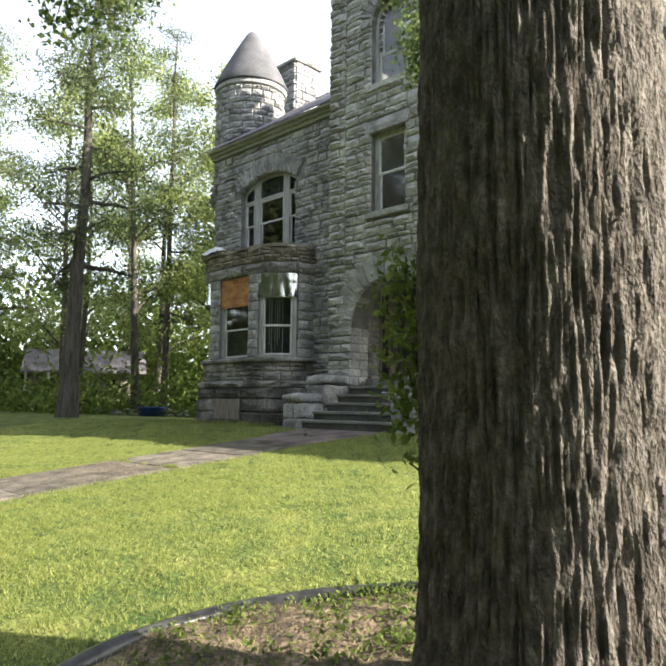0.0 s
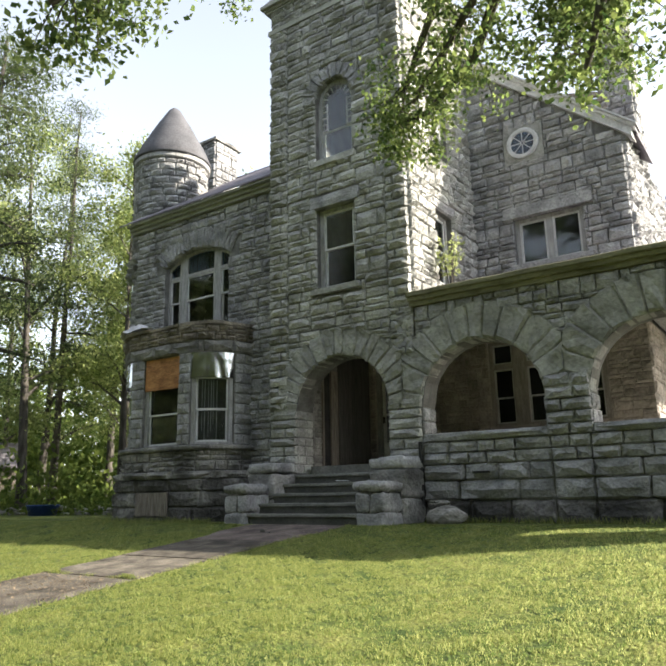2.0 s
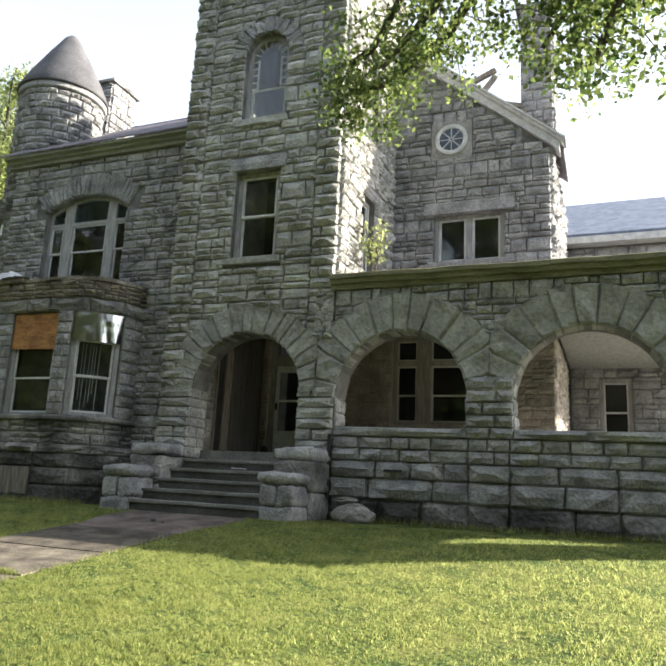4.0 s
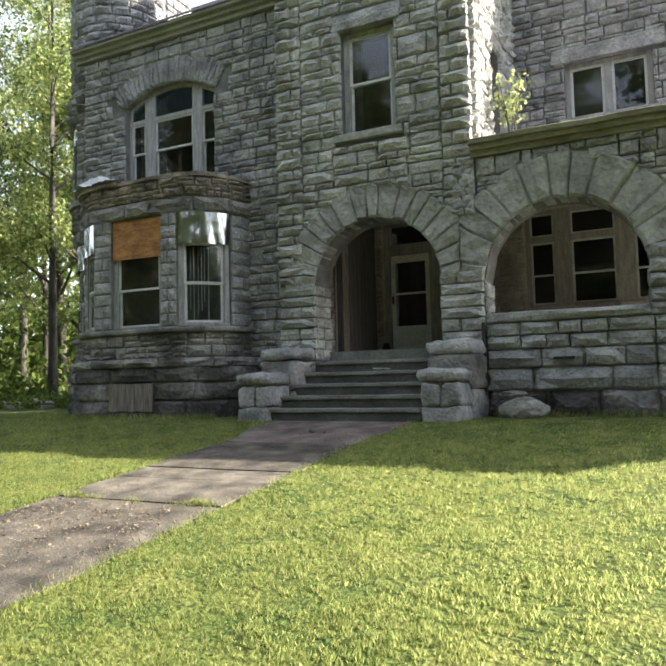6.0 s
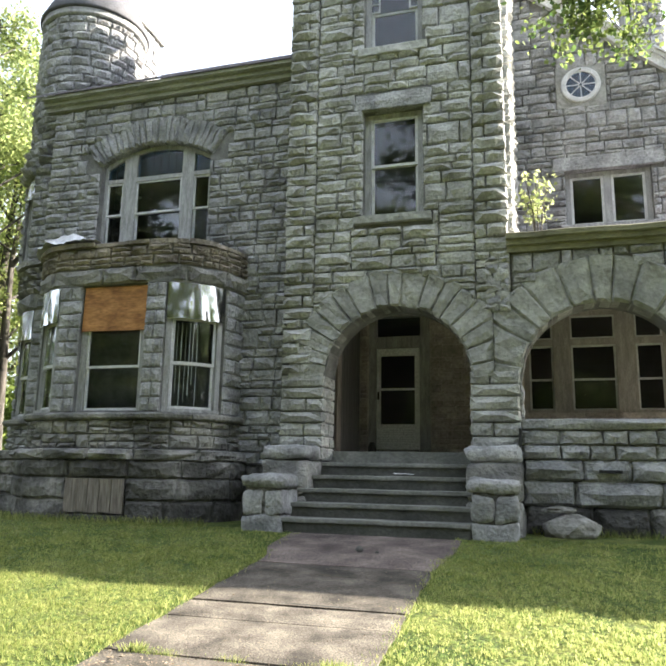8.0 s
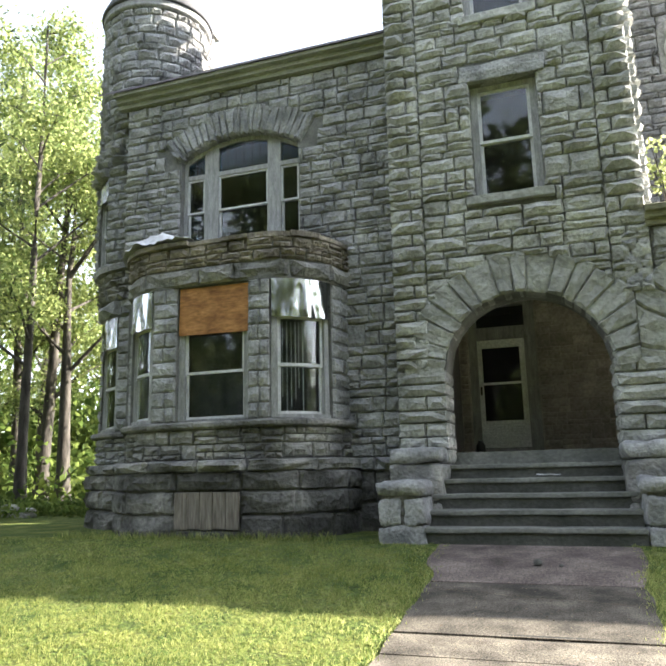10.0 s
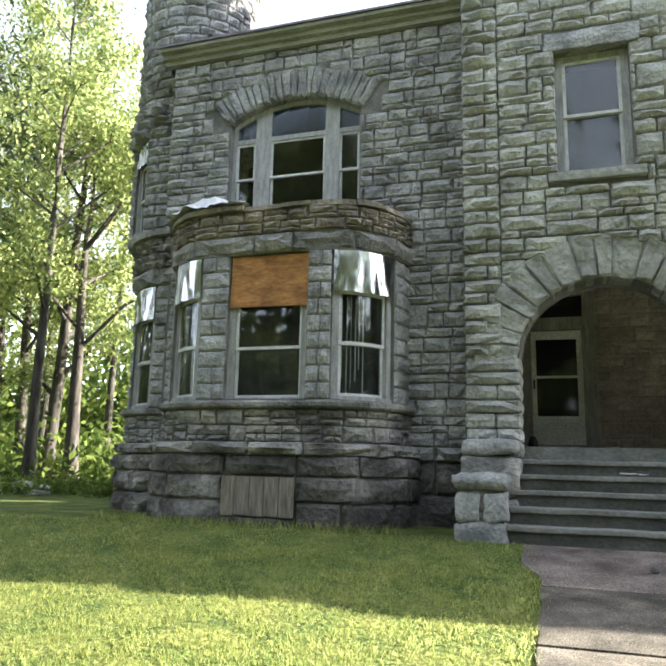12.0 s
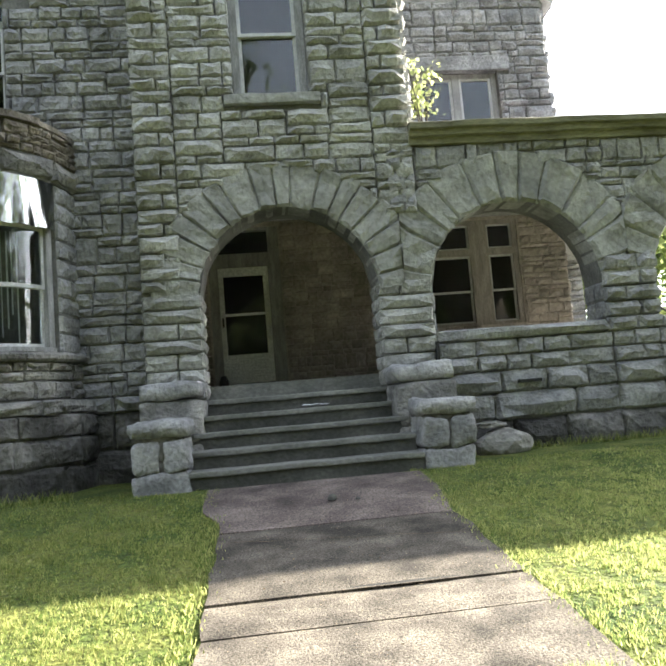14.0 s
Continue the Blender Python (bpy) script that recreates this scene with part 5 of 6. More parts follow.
def build_clutter():
    tagged(blob("rock", M_ROCK, None, 4.38, -0.42, 0.10, 0.34, 0.24, 0.18, 1), "rounded grey boulder lying at the foot of the porch wall", "rock")
    tagged(blob("stone_chip", M_ROCK, None, 4.24, -0.36, 0.33, 0.17, 0.12, 0.05, 2, 0.5), "pale stone chip lying on the boulder", "rock")
    tagged(blob("pebble", M_RISER, None, 2.11, -2.48, ground_z(2.1, -2.48) + 0.078, 0.038, 0.035, 0.034, 3), "small dark pebble lying on the path", "rock")
    tagged(blob("pebble", M_RISER, None, 2.32, -2.55, ground_z(2.1, -2.5) + 0.065, 0.02, 0.02, 0.015, 4), "tiny pebble lying on the path", "rock")
    bm = bmesh.new()
    bmesh.ops.create_grid(bm, x_segments=14, y_segments=6, size=0.5)
    for v in bm.verts:
        n = noise.noise(Vector((v.co.x * 6, v.co.y * 9, 2)))
        v.co = Vector((2.2 + v.co.x * 0.26 + 0.03 * math.sin(v.co.y * 9), -0.27 + v.co.y * 0.10, 0.745 + 0.02 * n + 0.01))
    tagged(part("rag", bm, M_WHITE, None, "", True), "crumpled pale rag lying on the steps", "rag")
    bm = bmesh.new()
    lathe(bm, 0.98, 3.0, [(0.0, 1.082), (0.07, 1.082), (0.085, 1.12), (0.08, 1.24), (0.05, 1.30), (0.045, 1.33), (0.0, 1.33)], 20)
    tagged(part("jug", bm, M_DARK, None, "", True), "small dark jug standing beside the door", "jug")
    # near-black bar that paints in the dark of a vent slot in the porch base
    bm = bmesh.new()
    block(bm, 4.78, 5.06, -0.135, 0.0, 0.81, 0.85)
    part("vent_slot", bm, M_DARK, mansion)
    # dark strip added along the joint between tower pier and porch wall
    bm = bmesh.new()
    block(bm, 3.765, 3.80, -0.12, -0.02, 0.0, 1.4)
    part("drain_pipe", bm, M_DARK, mansion, "thin dark strip marking the joint of tower and porch")
    # low rubble wall and blue tub at the wood's edge
    rng = random.Random(90)
    for k in range(34):
        x = -9.0 - 0.22 * k + rng.uniform(-0.1, 0.1)
        s = rng.uniform(0.1, 0.24)
        y = 3.2 + 0.06 * (k % 5) - 0.02 * k
        tagged(blob("rubble_stone", M_ROCK, None, x, y, s * 0.25 + (0.14 if k % 3 == 0 else 0), s * 1.4, s, s * 0.45, 20 + k, 0.35, 2), "loose grey rubble stone of a low garden wall", "rock", "rubble wall")
    bm = bmesh.new()
    lathe(bm, 0, 0, [(0.0, 0.0), (0.42, 0.0), (0.5, 0.3), (0.53, 0.31), (0.53, 0.34), (0.47, 0.33), (0.40, 0.05), (0.0, 0.05)], 28)
    tub = tagged(part("plastic_tub", bm, M_TARP, None, "", True), "blue plastic tub lying beside the rubble wall", "tub")
    tub.matrix_basis = pose(-11.4, 2.35, 0.0, 0, 0, 0)
    # bed edging
    bm = bmesh.new()
    ec, er = BED
    cols = []
    for k in range(97):
        a = 2 * math.pi * k / 96
        r = er + 0.05 * noise.noise(Vector((math.cos(a) * 2, math.sin(a) * 2, 0)))
        z = ground_z(ec[0] + r * math.cos(a), ec[1] + r * math.sin(a)) + 0.015 * noise.noise(Vector((math.cos(a) * 3, math.sin(a) * 3, 4)))
        col = []
        for dr, dz in ((0.055, -0.1), (0.055, 0.03), (0.04, 0.06), (0.0, 0.07), (-0.04, 0.06), (-0.055, 0.03), (-0.055, -0.1)):
            col.append(bm.verts.new((ec[0] + (r + dr) * math.cos(a), ec[1] + (r + dr) * math.sin(a), z + dz)))
        cols.append(col)
    for c, d in zip(cols, cols[1:]):
        for i in range(6):
            bm.faces.new((c[i], d[i], d[i + 1], c[i + 1]))
    bmesh.ops.recalc_face_normals(bm, faces=bm.faces)
    tagged(part("bed_edging", bm, M_EDGE, None, "", True), "black plastic edging curving round the tree bed", "edging")
    bm = bmesh.new()
    rings = []
    for i in range(13):
        r = (er - 0.03) * i / 12 + 0.01
        rings.append([bm.verts.new((ec[0] + r * math.cos(2 * math.pi * k / 48), ec[1] + r * math.sin(2 * math.pi * k / 48), ground_z(ec[0] + r * math.cos(2 * math.pi * k / 48), ec[1] + r * math.sin(2 * math.pi * k / 48)) + 0.03 + 0.05 * noise.noise(Vector((r * 3, k * 0.7, 0))))) for k in range(48)])
    for a, b in zip(rings, rings[1:]):
        for k in range(48):
            bm.faces.new((a[k], a[(k + 1) % 48], b[(k + 1) % 48], b[k]))
    tagged(part("tree_bed_soil", bm, M_SOIL, None, "", True), "brown leaf-litter soil of the tree bed", kind="structure")


def build_cottage():
    """A small grey cottage standing among the trees."""
    root = new("cottage")
    tagged(root, "small grey cottage with a weathered roof among the trees", "cottage")
    m = frame_at(-27, 7.2, 62)
    wall("wall", m, -3.0, 3.0, -0.1, flat(2.3), [(-2.2, -1.3, 0.9, flat(1.9)), (0.8, 1.7, 0.9, flat(1.9))], 3.6, M_OLDWOOD, root)
    for u0, u1 in ((-2.2, -1.3), (0.8, 1.7)):
        bm = bmesh.new()
        block(bm, u0, u1, 0.1, 0.12, 0.9, 1.9, m)
        part("window", bm, M_DARK, root)
    bm = bmesh.new()
    for pts in (((-3.4, -0.5, 2.15), (3.4, -0.5, 2.15), (3.4, 1.8, 3.5), (-3.4, 1.8, 3.5)), ((-3.4, 1.8, 3.5), (3.4, 1.8, 3.5), (3.4, 4.1, 2.15), (-3.4, 4.1, 2.15))):
        hexa(bm, [m @ Vector(p) for p in pts] + [m @ (Vector(p) + Vector((0, 0, 0.12))) for p in pts])
    part("roof", bm, M_SLATE, root, "grey weathered roof")
    for u in (-3.2, -2.0):
        bm = bmesh.new()
        block(bm, u, u + 0.12, -0.45, -0.33, -0.05, 2.17, m)
        part("porch_post", bm, M_SASH, root)


# ---- plants ----
def quads_mesh(name, centers, size, material, rng, parent=None, lying=False, aspect=0.55):
    """Many small folded leaves: four corners each."""
    n = len(centers)
    d = rng.normal(size=(n, 3))
    d[:, 2] -= 0.5
    d /= np.linalg.norm(d, axis=1)[:, None]
    w = rng.normal(size=(n, 3))
    if lying:
        d[:, 2] = rng.uniform(-0.12, 0.12, n)
        w[:, 2] *= 0.12
    w -= (w * d).sum(1)[:, None] * d
    w /= np.linalg.norm(w, axis=1)[:, None]
    nn = np.cross(d, w)
    s = (size * rng.uniform(0.6, 1.35, n))[:, None]
    c = np.asarray(centers)
    v = np.stack([c - d * s * 0.5, c + w * s * aspect * 0.5 + nn * s * 0.12, c + d * s * 0.55, c - w * s * aspect * 0.5 + nn * s * 0.12], 1).reshape(-1, 3)
    me = bpy.data.meshes.new(name)
    me.vertices.add(4 * n)
    me.vertices.foreach_set("co", v.ravel())
    me.loops.add(4 * n)
    me.loops.foreach_set("vertex_index", np.arange(4 * n))
    me.polygons.add(n)
    me.polygons.foreach_set("loop_start", np.arange(0, 4 * n, 4))
    me.polygons.foreach_set("loop_total", np.full(n, 4))
    me.update()
    me.validate()
    return part_me(name, me, material, parent)


def tube(bm, pts, radii, seg=8):
    rows = []
    for i, p in enumerate(pts):
        d = (Vector(pts[min(i + 1, len(pts) - 1)]) - Vector(pts[max(i - 1, 0)])).normalized()
        q = d.to_track_quat("Z", "X")
        rows.append([bm.verts.new(Vector(p) + q @ Vector((radii[i] * math.cos(2 * math.pi * k / seg), radii[i] * math.sin(2 * math.pi * k / seg), 0))) for k in range(seg)])
    for a, b in zip(rows, rows[1:]):
        for k in range(seg):
            bm.faces.new((a[k], a[(k + 1) % seg], b[(k + 1) % seg], b[k]))
    bm.faces.new(rows[-1])


def tree(x, y, h, r, base, spread, leaves, size, seed, lean=(0, 0), pine=False, label="", z0=None, dark=False):
    """A tapered trunk with limbs and a crown of loose leaf clumps."""
    rng, nr = random.Random(seed), np.random.default_rng(seed)
    z0 = ground_z(x, y) - 0.1 if z0 is None else z0
    root = new("pine_tree" if pine else "tree")
    bm = bmesh.new()
    pts, radii = [], []
    for i in range(11):
        t = i / 10
        pts.append((x + lean[0] * t * h + 0.12 * h / 12 * noise.noise(Vector((seed, t * 3, 0))) * 2 * t, y + lean[1] * t * h + 0.2 * noise.noise(Vector((0, t * 3, seed))) * t, z0 + t * h))
        radii.append(r * (1.35 if i == 0 else 1) * (1 - 0.88 * t) + 0.012)
    tube(bm, pts, radii, 10)
    centers = []
    n = 22 if pine else 15
    for k in range(n):
        t = base / h + (1 - base / h) * (k + rng.random()) / n
        i = min(int(t * 10), 9)
        p = Vector(pts[i]).lerp(Vector(pts[i + 1]), t * 10 - i)
        a = rng.uniform(0, 2 * math.pi)
        reach = spread * rng.uniform(0.5, 1.1) * (1.15 - t if pine else math.sin(math.pi * min(0.95, 0.25 + 0.75 * (t * h - base) / (h - base))) + 0.25)
        up = reach * (rng.uniform(-0.25, 0.1) if pine else rng.uniform(0.35, 0.9))
        mid = p + Vector((math.cos(a), math.sin(a), 0)) * reach * 0.5 + Vector((0, 0, up * 0.65 + (0.1 if pine else 0)))
        end = p + Vector((math.cos(a), math.sin(a), 0)) * reach + Vector((0, 0, up))
        tube(bm, [p, mid, end], [max(0.03, radii[i] * 0.45), max(0.02, radii[i] * 0.28), 0.01], 5)
        for q, s in ((mid, 0.35), (end, 0.45), (mid.lerp(end, 0.5), 0.4)):
            twig = q + Vector((rng.uniform(-1, 1), rng.uniform(-1, 1), rng.uniform(-0.5, 0.7))) * spread * 0.25
            tube(bm, [q, twig], [0.018, 0.007], 4)
            for c, g in ((q, s), (twig, s * 0.8)):
                m = int(leaves / (n * 6) * rng.uniform(0.5, 1.5))
                sc = np.array([spread * 0.36, spread * 0.36, spread * (0.12 if pine else 0.26)]) * g * 1.15
                centers.append(np.array(c) + nr.normal(size=(m, 3)) * sc)
    part("trunk", bm, M_BARK2, root, "", True)
    quads_mesh("crown", np.concatenate(centers), size, M_LEAF_DARK if pine or dark else M_LEAF, nr, root, aspect=0.25 if pine else 0.6)
    tagged(root, label or "tall slender broadleaf tree with sunlit green leaves", "tree", "woodland trees")
    return root


def build_woods():
    rng = random.Random(7)
    tree(-10.6, -1.2, 15, 0.28, 4.2, 3.8, 15000, 0.17, 701, (0.055, 0.0), True, "tall pine with a bare grey trunk and thin drooping branches")
    spots = [(-11.5, 5.5, 15.5), (-14, 3.2, 17), (-13.5, 8.5, 16.5), (-16.5, 6.0, 18), (-17.5, 10.5, 15), (-10.5, 11.0, 14), (-20.5, 3.0, 16), (-20.5, 8.0, 17), (-15.0, 13.5, 15), (-24, 5.5, 17), (-18, -1.5, 15), (-24, -1.0, 17), (-22, 13, 17), (-10, 16.5, 16), (-27, 10, 18), (-12.2, 8.0, 11), (-30, 2, 18), (-15.5, 9.6, 18), (-18.5, 14.0, 19)]
    for k, (x, y, h) in enumerate(spots):
        tree(x, y, h * rng.uniform(0.85, 1.1), rng.uniform(0.13, 0.22), rng.uniform(2.2, 4.5), rng.uniform(2.3, 3.3), 14000, 0.125, 710 + k, (rng.uniform(-0.05, 0.05), rng.uniform(-0.04, 0.04)), k in (3, 10))
    for k, (x, y, h) in enumerate([(17, 15, 8), (20, 19, 9), (14.5, 19, 8), (24, 23, 9), (28, 27, 10)]):
        tree(x, y, h, 0.16, 1.2, 2.8, 3600, 0.32, 760 + k)
    # unseen dark-leaved trees, added to cut skylight and give the panes something to mirror
    for k, (x, y, h) in enumerate([(-22, -24, 20), (-27, -17, 21), (-18, -19, 20), (-31, -26, 23), (-14, -27, 21), (-10, -23, 18), (-5, -25, 15), (-0.8, -28, 22), (8.6, -25, 19), (15, -27, 16), (22, -23, 16), (30, -22, 17), (-3, -33, 15), (11, -34, 18)]):
        tree(x, y, h, 0.25, 1.6, 5.2, 6500, 0.55, 780 + k, label="broad unseen tree added to cut skylight and fill reflections", dark=True)
    # undergrowth and the far edge of the wood
    nr = np.random.default_rng(33)
    cs = []
    for k in range(100):
        x, y = rng.uniform(-34, -8.5), rng.uniform(1.5, 22)
        if y < 4 and x > -9.5:
            continue
        hgt = rng.uniform(0.5, 2.4)
        cs.append(np.array((x, y, hgt * 0.5)) + nr.normal(size=(240, 3)) * np.array((0.9, 0.9, hgt * 0.32)))
    tagged(quads_mesh("undergrowth", np.clip(np.concatenate(cs), (-99, -99, 0.03), (99, 99, 9)), 0.26, M_LEAF_UNDER, nr), "tangled green undergrowth at the edge of the wood", "undergrowth", kind="stuff")
    cs = []
    for k in range(420):
        a = radians(rng.uniform(15, 92))
        d = rng.uniform(34, 48)
        x, y = -d * math.sin(a), -9 + d * math.cos(a)
        hgt = rng.uniform(0.4, 3.5) if k % 3 else rng.uniform(3.0, 9.0)
        cs.append(np.array((x, y, hgt)) + nr.normal(size=(130, 3)) * np.array((2.0, 2.0, 1.4)))
    tagged(quads_mesh("far_woods", np.clip(np.concatenate(cs), (-99, -99, 0.03), (99, 99, 30)), 0.5, M_LEAF_UNDER, nr), "distant green woodland seen between the trunks", "woods", kind="stuff")
    # unseen woods behind and right of the view, added to block low sky
    cs = []
    for k in range(390):
        x, y = rng.uniform(-45, 45), rng.uniform(-44, -32)
        if k % 3 == 0:
            x, y = rng.uniform(34, 44), rng.uniform(-34, -2)
        cs.append(np.array((x, y, rng.uniform(0.5, 10.0))) + nr.normal(size=(110, 3)) * np.array((2.2, 1.5, 1.5)))
    tagged(quads_mesh("sky_blocking_woods", np.clip(np.concatenate(cs), (-99, -99, -1.3), (99, 99, 30)), 0.9, M_LEAF_DARK, nr), "dense unseen trees added to block low sky and darken reflections", "woods", kind="stuff")
    cs = []
    for k in range(60):
        x, y = rng.uniform(13, 34), rng.uniform(16, 34)
        cs.append(np.array((x, y, rng.uniform(0.6, 2.6))) + nr.normal(size=(150, 3)) * np.array((1.4, 1.4, 0.8)))
    tagged(quads_mesh("far_hedge", np.clip(np.concatenate(cs), (-99, -99, 0.03), (99, 99, 9)), 0.45, M_LEAF_UNDER, nr), "green hedge seen beyond the porch", "hedge", kind="stuff")
    cs = []
    for k in range(230):
        a, r = rng.uniform(0, 6.28), 1.56 * math.sqrt(rng.uniform(0.15, 1))
        x, y = BED[0][0] + r * math.cos(a), BED[0][1] + r * math.sin(a)
        cs.append(np.array((x, y, ground_z(x, y) + 0.06)) + nr.normal(size=(26, 3)) * np.array((0.08, 0.08, 0.012)))
    tagged(quads_mesh("bed_weeds", np.concatenate(cs), 0.035, M_LEAF_UNDER, nr), "small green weeds growing in the tree bed", "weeds", kind="stuff")
    # low plants along the rubble wall and weeds at the wall foot
    cs = [np.array((rng.uniform(-16, -6.9), rng.uniform(2.7, 5.0), 0.15)) + nr.normal(size=(90, 3)) * np.array((0.4, 0.35, 0.11)) for _ in range(60)]
    tagged(quads_mesh("ground_cover", np.clip(np.concatenate(cs), (-99, -99, 0.02), (99, 99, 1)), 0.13, M_LEAF_UNDER, nr), "leafy green ground cover beside the rubble wall", "ground cover", kind="stuff")


def build_front_tree():
    """The big furrowed trunk, its crown overhead and the boughs that hang before the house."""
    root = new("big_tree")
    tagged(root, "big tree with deeply furrowed brown bark in an edged bed", "tree")
    bm = bmesh.new()
    seg, rows = 360, 190
    x0, y0, z0, top = 10.107, -8.674, -0.85, 7.2
    grid = []
    for j in range(rows + 1):
        t = j / rows
        z = z0 + (top - z0) * t ** 1.35
        hz = z - z0
        r = 0.482 - 0.012 * hz + 0.12 * math.exp(-hz * 3.2)
        line = []
        for k in range(seg):
            a = 2 * math.pi * k / seg
            c, s = math.cos(a), math.sin(a)
            warp = 0.35 * noise.noise(Vector((c * 1.6, s * 1.6, z * 0.9)))
            p = Vector((c * 27.0 + warp, s * 27.0 + warp, z * 2.8))
            ridge = 1.0 - abs(noise.noise(p)) * 2.6
            fine = noise.noise(Vector((c * 38, s * 38, z * 9.0)))
            knot = 0.05 * math.exp(-((a - radians(-62)) ** 2 / 0.022 + (z - 1.30) ** 2 / 0.012))
            flare = 0.05 * math.exp(-hz * 2.5) * math.sin(a * 5 + 1)
            rr = r + 0.021 * ridge + 0.012 * fine + flare - knot + 0.02 * noise.noise(Vector((c, s, z * 0.7)))
            line.append(bm.verts.new((x0 + rr * c - 0.016 * hz, y0 + rr * s, z)))
        grid.append(line)
    for a, b in zip(grid, grid[1:]):
        for k in range(seg):
            bm.faces.new((a[k], a[(k + 1) % seg], b[(k + 1) % seg], b[k]))
    part("trunk", bm, M_BARK, root, "thick furrowed trunk", True)
    rng, nr = random.Random(55), np.random.default_rng(55)
    boughs = [
        [(9.8, -8.2, 5.6), (8.6, -6.5, 7.6), (7.2, -4.8, 8.0), (6.2, -3.5, 7.4), (5.2, -2.7, 6.7), (4.4, -2.1, 6.9)],
        [(9.9, -8.1, 6.2), (9.2, -6.0, 8.3), (7.8, -4.4, 8.0), (6.7, -3.6, 6.9), (5.5, -3.1, 6.1)],
        [(9.8, -8.3, 6.6), (7.6, -7.0, 9.4), (5.4, -5.6, 10.2), (3.4, -4.4, 9.8), (2.6, -3.6, 9.2)],
        [(9.9, -8.1, 6.8), (10.2, -5.6, 8.8), (9.2, -3.9, 8.2), (8.5, -3.5, 7.0), (7.9, -3.4, 5.8)],
        [(9.9, -8.0, 6.5), (9.6, -5.8, 8.0), (8.9, -4.0, 7.6), (8.2, -3.6, 6.6), (7.6, -3.2, 5.9)],
        [(9.8, -8.4, 6.9), (7.6, -8.6, 8.6), (5.2, -8.0, 8.4), (3.4, -7.2, 7.2), (2.6, -6.6, 6.6)],
        [(9.9, -8.1, 6.3), (8.6, -5.5, 7.7), (7.2, -3.6, 7.2), (6.3, -2.6, 6.8), (5.3, -2.2, 6.45), (4.5, -2.0, 6.5)],
        [(9.9, -8.0, 6.0), (9.6, -6.5, 6.9), (9.0, -5.2, 6.4), (8.5, -4.5, 5.6), (8.2, -4.3, 4.9)],
        [(10.0, -8.7, 6.9), (8.0, -8.9, 6.9), (6.3, -8.6, 6.0), (5.2, -8.1, 5.1), (4.7, -8.4, 4.75)],
        [(9.9, -8.2, 7.0), (11.8, -6.4, 9.5), (13.2, -5.0, 10.5)],
        [(9.9, -8.3, 7.0), (10.6, -10.6, 9.2), (10.0, -13.0, 10.2)],
    ]
    cs = []
    for n, pts in enumerate(boughs):
        bm = bmesh.new()
        m = len(pts)
        tube(bm, pts, [0.11 * (1 - i / m) + 0.012 for i in range(m)], 7)
        for k in range(34):
            t = rng.uniform(1.2 if n < 9 else 0.8, m - 1.01)
            i = int(t)
            p = Vector(pts[i]).lerp(Vector(pts[i + 1]), t - i)
            drop = rng.uniform(-0.7, 0.35)
            q = p + Vector((rng.uniform(-0.7, 0.7), rng.uniform(-0.6, 0.6), drop))
            tube(bm, [p, p.lerp(q, 0.5) + Vector((0, 0, 0.1)), q], [0.014, 0.009, 0.004], 4)
            cs.append(np.array(q) + nr.normal(size=(rng.randint(44, 100), 3)) * np.array((0.15, 0.15, 0.12)))
            cs.append(np.array(p.lerp(q, 0.5)) + nr.normal(size=(rng.randint(5, 18), 3)) * 0.2)
        part("bough", bm, M_BARK2, root)
    quads_mesh("crown", np.concatenate(cs), 0.078, M_LEAF_BOUGH, nr, root, aspect=0.7)
    bm = bmesh.new()
    for k in range(3):
        tube(bm, [(9.70, -8.78, 0.4 + 0.2 * k), (9.62, -8.86, 0.5 + 0.2 * k), (9.57 - 0.03 * k, -8.91, 0.7 + 0.15 * k)], [0.010, 0.007, 0.003], 5)
    tube(bm, [(9.70, -8.78, 0.15), (9.63, -8.84, 0.23), (9.58, -8.89, 0.28)], [0.01, 0.007, 0.004], 5)
    part("sprout_stem", bm, M_BARK2, root)
    cs = [np.array((9.57, -8.9, z)) + nr.normal(size=(60, 3)) * np.array((0.06, 0.06, 0.055)) for z in np.arange(0.46, 1.1, 0.07)]
    cs.append(np.array((9.58, -8.88, 0.27)) + nr.normal(size=(14, 3)) * 0.05)
    tagged(quads_mesh("sprout_foliage", np.concatenate(cs), 0.047, M_LEAF_UNDER, nr, root, aspect=0.5), kind="stuff")


def build_sapling():
    root = new("sapling")
    tagged(root, "pale green sapling growing out of the porch roof", "sapling")
    bm = bmesh.new()
    nr, rng, cs = np.random.default_rng(66), random.Random(66), []
    for k in range(6):
        a = rng.uniform(0, 6.28)
        e = Vector((4.15 + 0.2 * math.cos(a), 0.85 + 0.2 * math.sin(a), 4.14 + rng.uniform(1.0, 1.5)))
        tube(bm, [(4.15, 0.85, 4.12), Vector((4.15, 0.85, 4.5)).lerp(e, 0.4), e], [0.014, 0.01, 0.004], 5)
        cs += [np.array(Vector((4.15, 0.85, 4.4)).lerp(e, t)) + nr.normal(size=(9, 3)) * 0.075 for t in (0.45, 0.65, 0.85, 1.0)]
    part("stem", bm, M_BARK2, root)
    quads_mesh("foliage", np.concatenate(cs), 0.085, M_LEAF_PALE, nr, root, aspect=0.7)


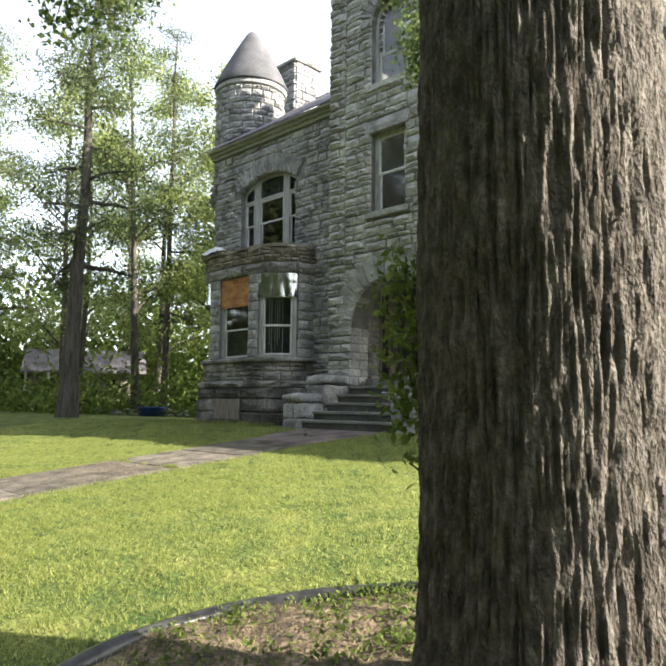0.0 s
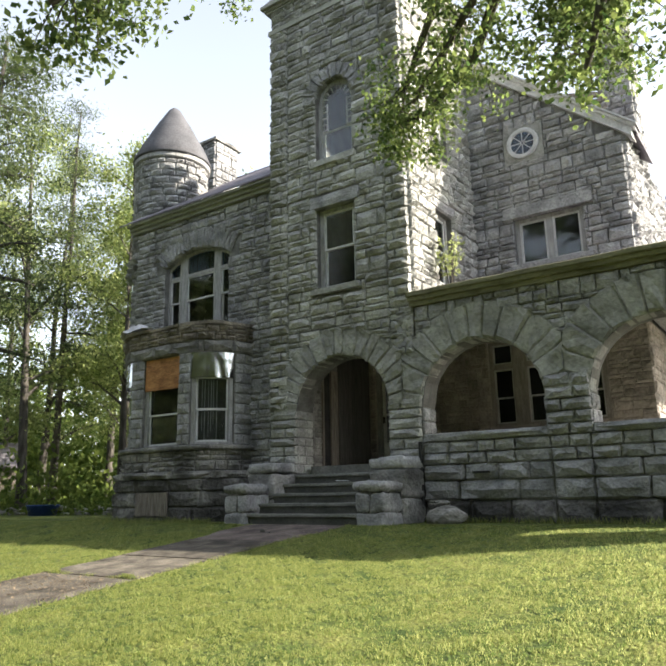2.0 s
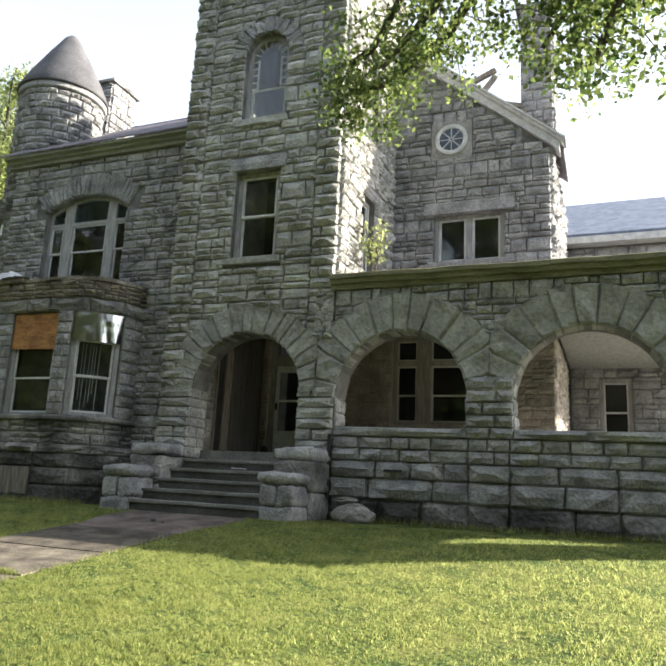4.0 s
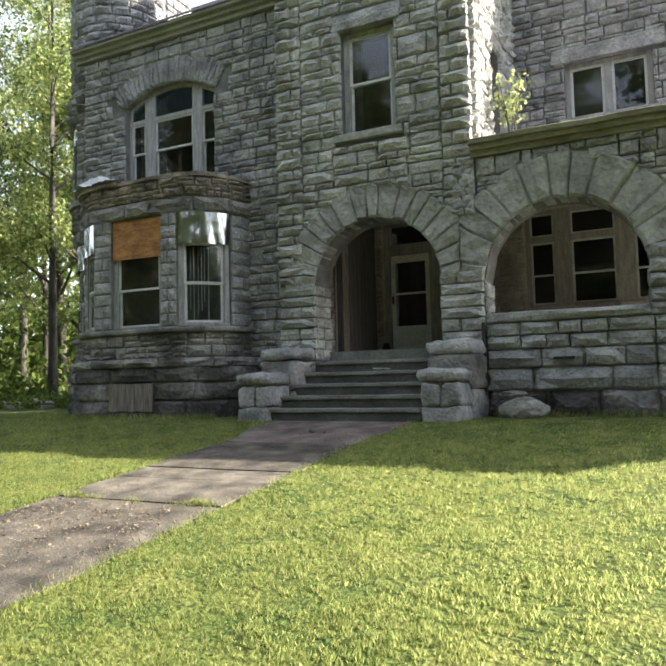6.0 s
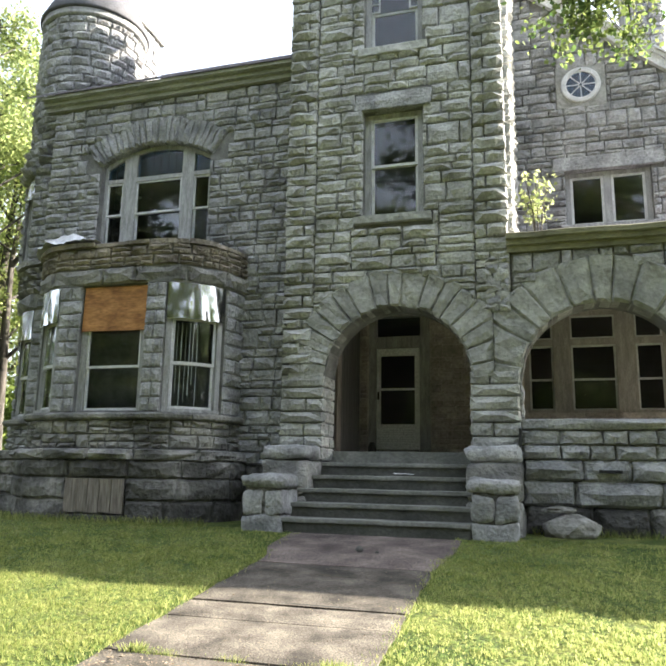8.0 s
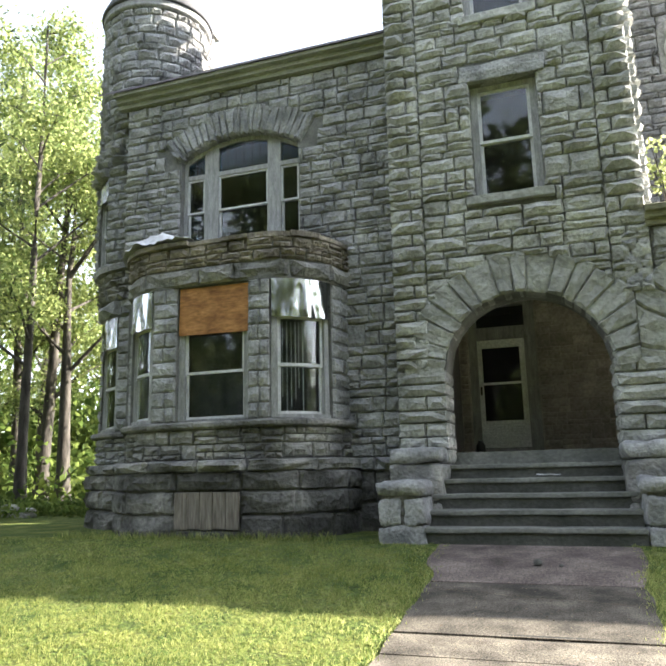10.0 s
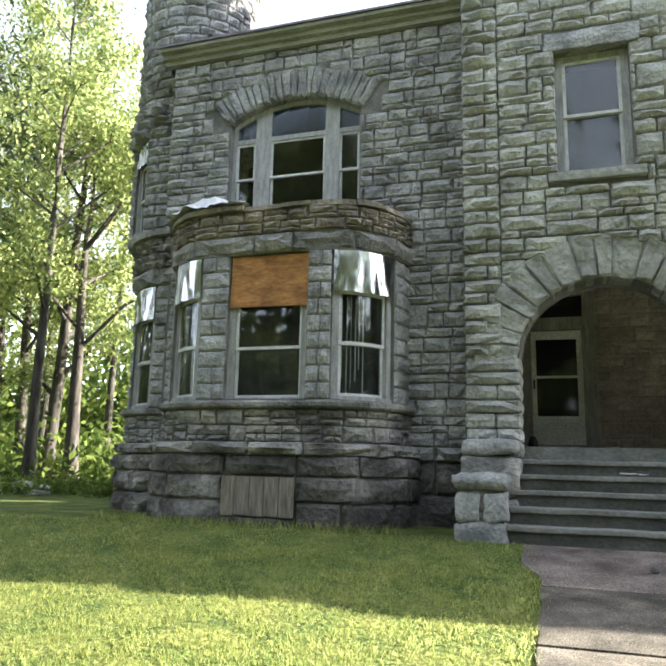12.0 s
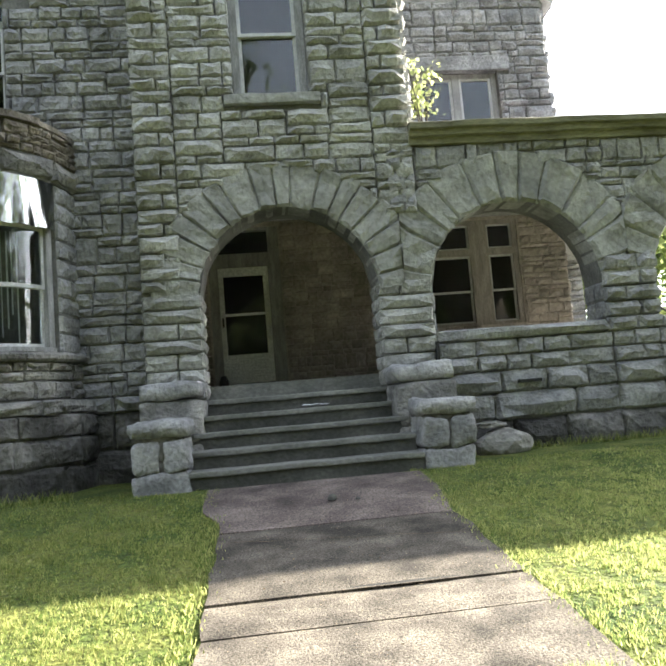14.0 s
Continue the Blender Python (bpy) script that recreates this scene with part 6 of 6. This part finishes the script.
def build_grass():
    """Loose blades over the mown lawn, and longer tufts along edges."""
    nr = np.random.default_rng(77)

    def blades(n, xa, xb, ya, yb, h, w, keep):
        x, y = nr.uniform(xa, xb, n), nr.uniform(ya, yb, n)
        clump = np.sin(x * 31 + 2.2 * np.sin(y * 23)) * np.sin(y * 34 + 2.2 * np.sin(x * 19)) + 0.6 * np.sin(x * 11 + 2 * np.sin(y * 9)) * np.sin(y * 13 + 2 * np.sin(x * 7))
        ok = keep(x, y) & (clump > -0.35)
        return x[ok], y[ok], h * nr.uniform(0.5, 1.4, ok.sum()) * (0.75 + 0.7 * np.clip(clump[ok], 0, 1)), np.full(ok.sum(), w)

    def lawn_ok(x, y):
        return ~((x > 1.12) & (x < 3.02) | (y > -1.1) | ((x - BED[0][0]) ** 2 + (y - BED[0][1]) ** 2 < (BED[1] + 0.1) ** 2))
    sets = [blades(300000, -9, 13, -11.2, -0.9, 0.026, 0.010, lawn_ok), blades(190000, -6, 11, -9.5, -1.2, 0.024, 0.010, lawn_ok), blades(300000, -3, 6, -9.2, -2.5, 0.027, 0.006, lawn_ok), blades(170000, 4, 11, -11, -4, 0.027, 0.007, lawn_ok)]
    edge = []
    for xe in (1.14, 3.0):
        n = 1500
        edge.append((xe + nr.normal(0, 0.05, n), nr.uniform(-11, -2.6, n), 0.042 * nr.uniform(0.5, 1.3, n), np.full(n, 0.012)))
    n = 700
    edge.append((nr.choice([1.45, 1.62, 2.1, 2.62, 2.8], n) + nr.normal(0, 0.07, n), -5.72 + nr.normal(0, 0.025, n), 0.022 * nr.uniform(0.3, 1.4, n) + 0.045, np.full(n, 0.012)))
    n = 1400
    edge.append((nr.uniform(-4.6, -0.4, n), nr.uniform(-1.25, -0.98, n), 0.11 * nr.uniform(0.3, 1.3, n), np.full(n, 0.014)))
    edge.append((nr.uniform(3.9, 9, n), nr.uniform(-0.3, -0.08, n), 0.11 * nr.uniform(0.3, 1.3, n), np.full(n, 0.014)))
    a = nr.uniform(0, 6.28, 2600)
    r = 1.5 + nr.normal(0, 0.09, 2600)
    edge.append((BED[0][0] + r * np.cos(a), BED[0][1] + r * np.sin(a), 0.05 * nr.uniform(0.3, 1.5, 2600), np.full(2600, 0.013)))
    a, r = nr.uniform(0, 6.28, 3500), 1.56 * np.sqrt(nr.uniform(0.12, 1, 3500))
    edge.append((BED[0][0] + r * np.cos(a), BED[0][1] + r * np.sin(a), 0.035 * nr.uniform(0.3, 1.6, 3500), np.full(3500, 0.02)))
    x, y, h, w = (np.concatenate(q) for q in zip(*(sets + edge)))
    n = len(x)
    z = np.array([ground_z(p, q) for p, q in zip(x, y)]) - 0.005
    th, ln = nr.uniform(0, 6.28, n), nr.uniform(0, 6.28, n)
    dx, dy = np.cos(th) * w * 0.5, np.sin(th) * w * 0.5
    v = np.stack([np.stack([x - dx, y - dy, z], 1), np.stack([x + dx, y + dy, z], 1), np.stack([x + np.cos(ln) * h * 0.5, y + np.sin(ln) * h * 0.5, z + h], 1)], 1).reshape(-1, 3)
    me = bpy.data.meshes.new("grass")
    me.vertices.add(3 * n)
    me.vertices.foreach_set("co", v.ravel())
    me.loops.add(3 * n)
    me.loops.foreach_set("vertex_index", np.arange(3 * n))
    me.polygons.add(n)
    me.polygons.foreach_set("loop_start", np.arange(0, 3 * n, 3))
    me.polygons.foreach_set("loop_total", np.full(n, 3))
    me.update()
    me.validate()
    tagged(part_me("grass", me, M_GRASS), "short yellow-green grass blades of the lawn", "grass", kind="stuff")


build_path()
build_litter()
build_clutter()
build_cottage()
build_woods()
build_front_tree()
build_sapling()
build_grass()
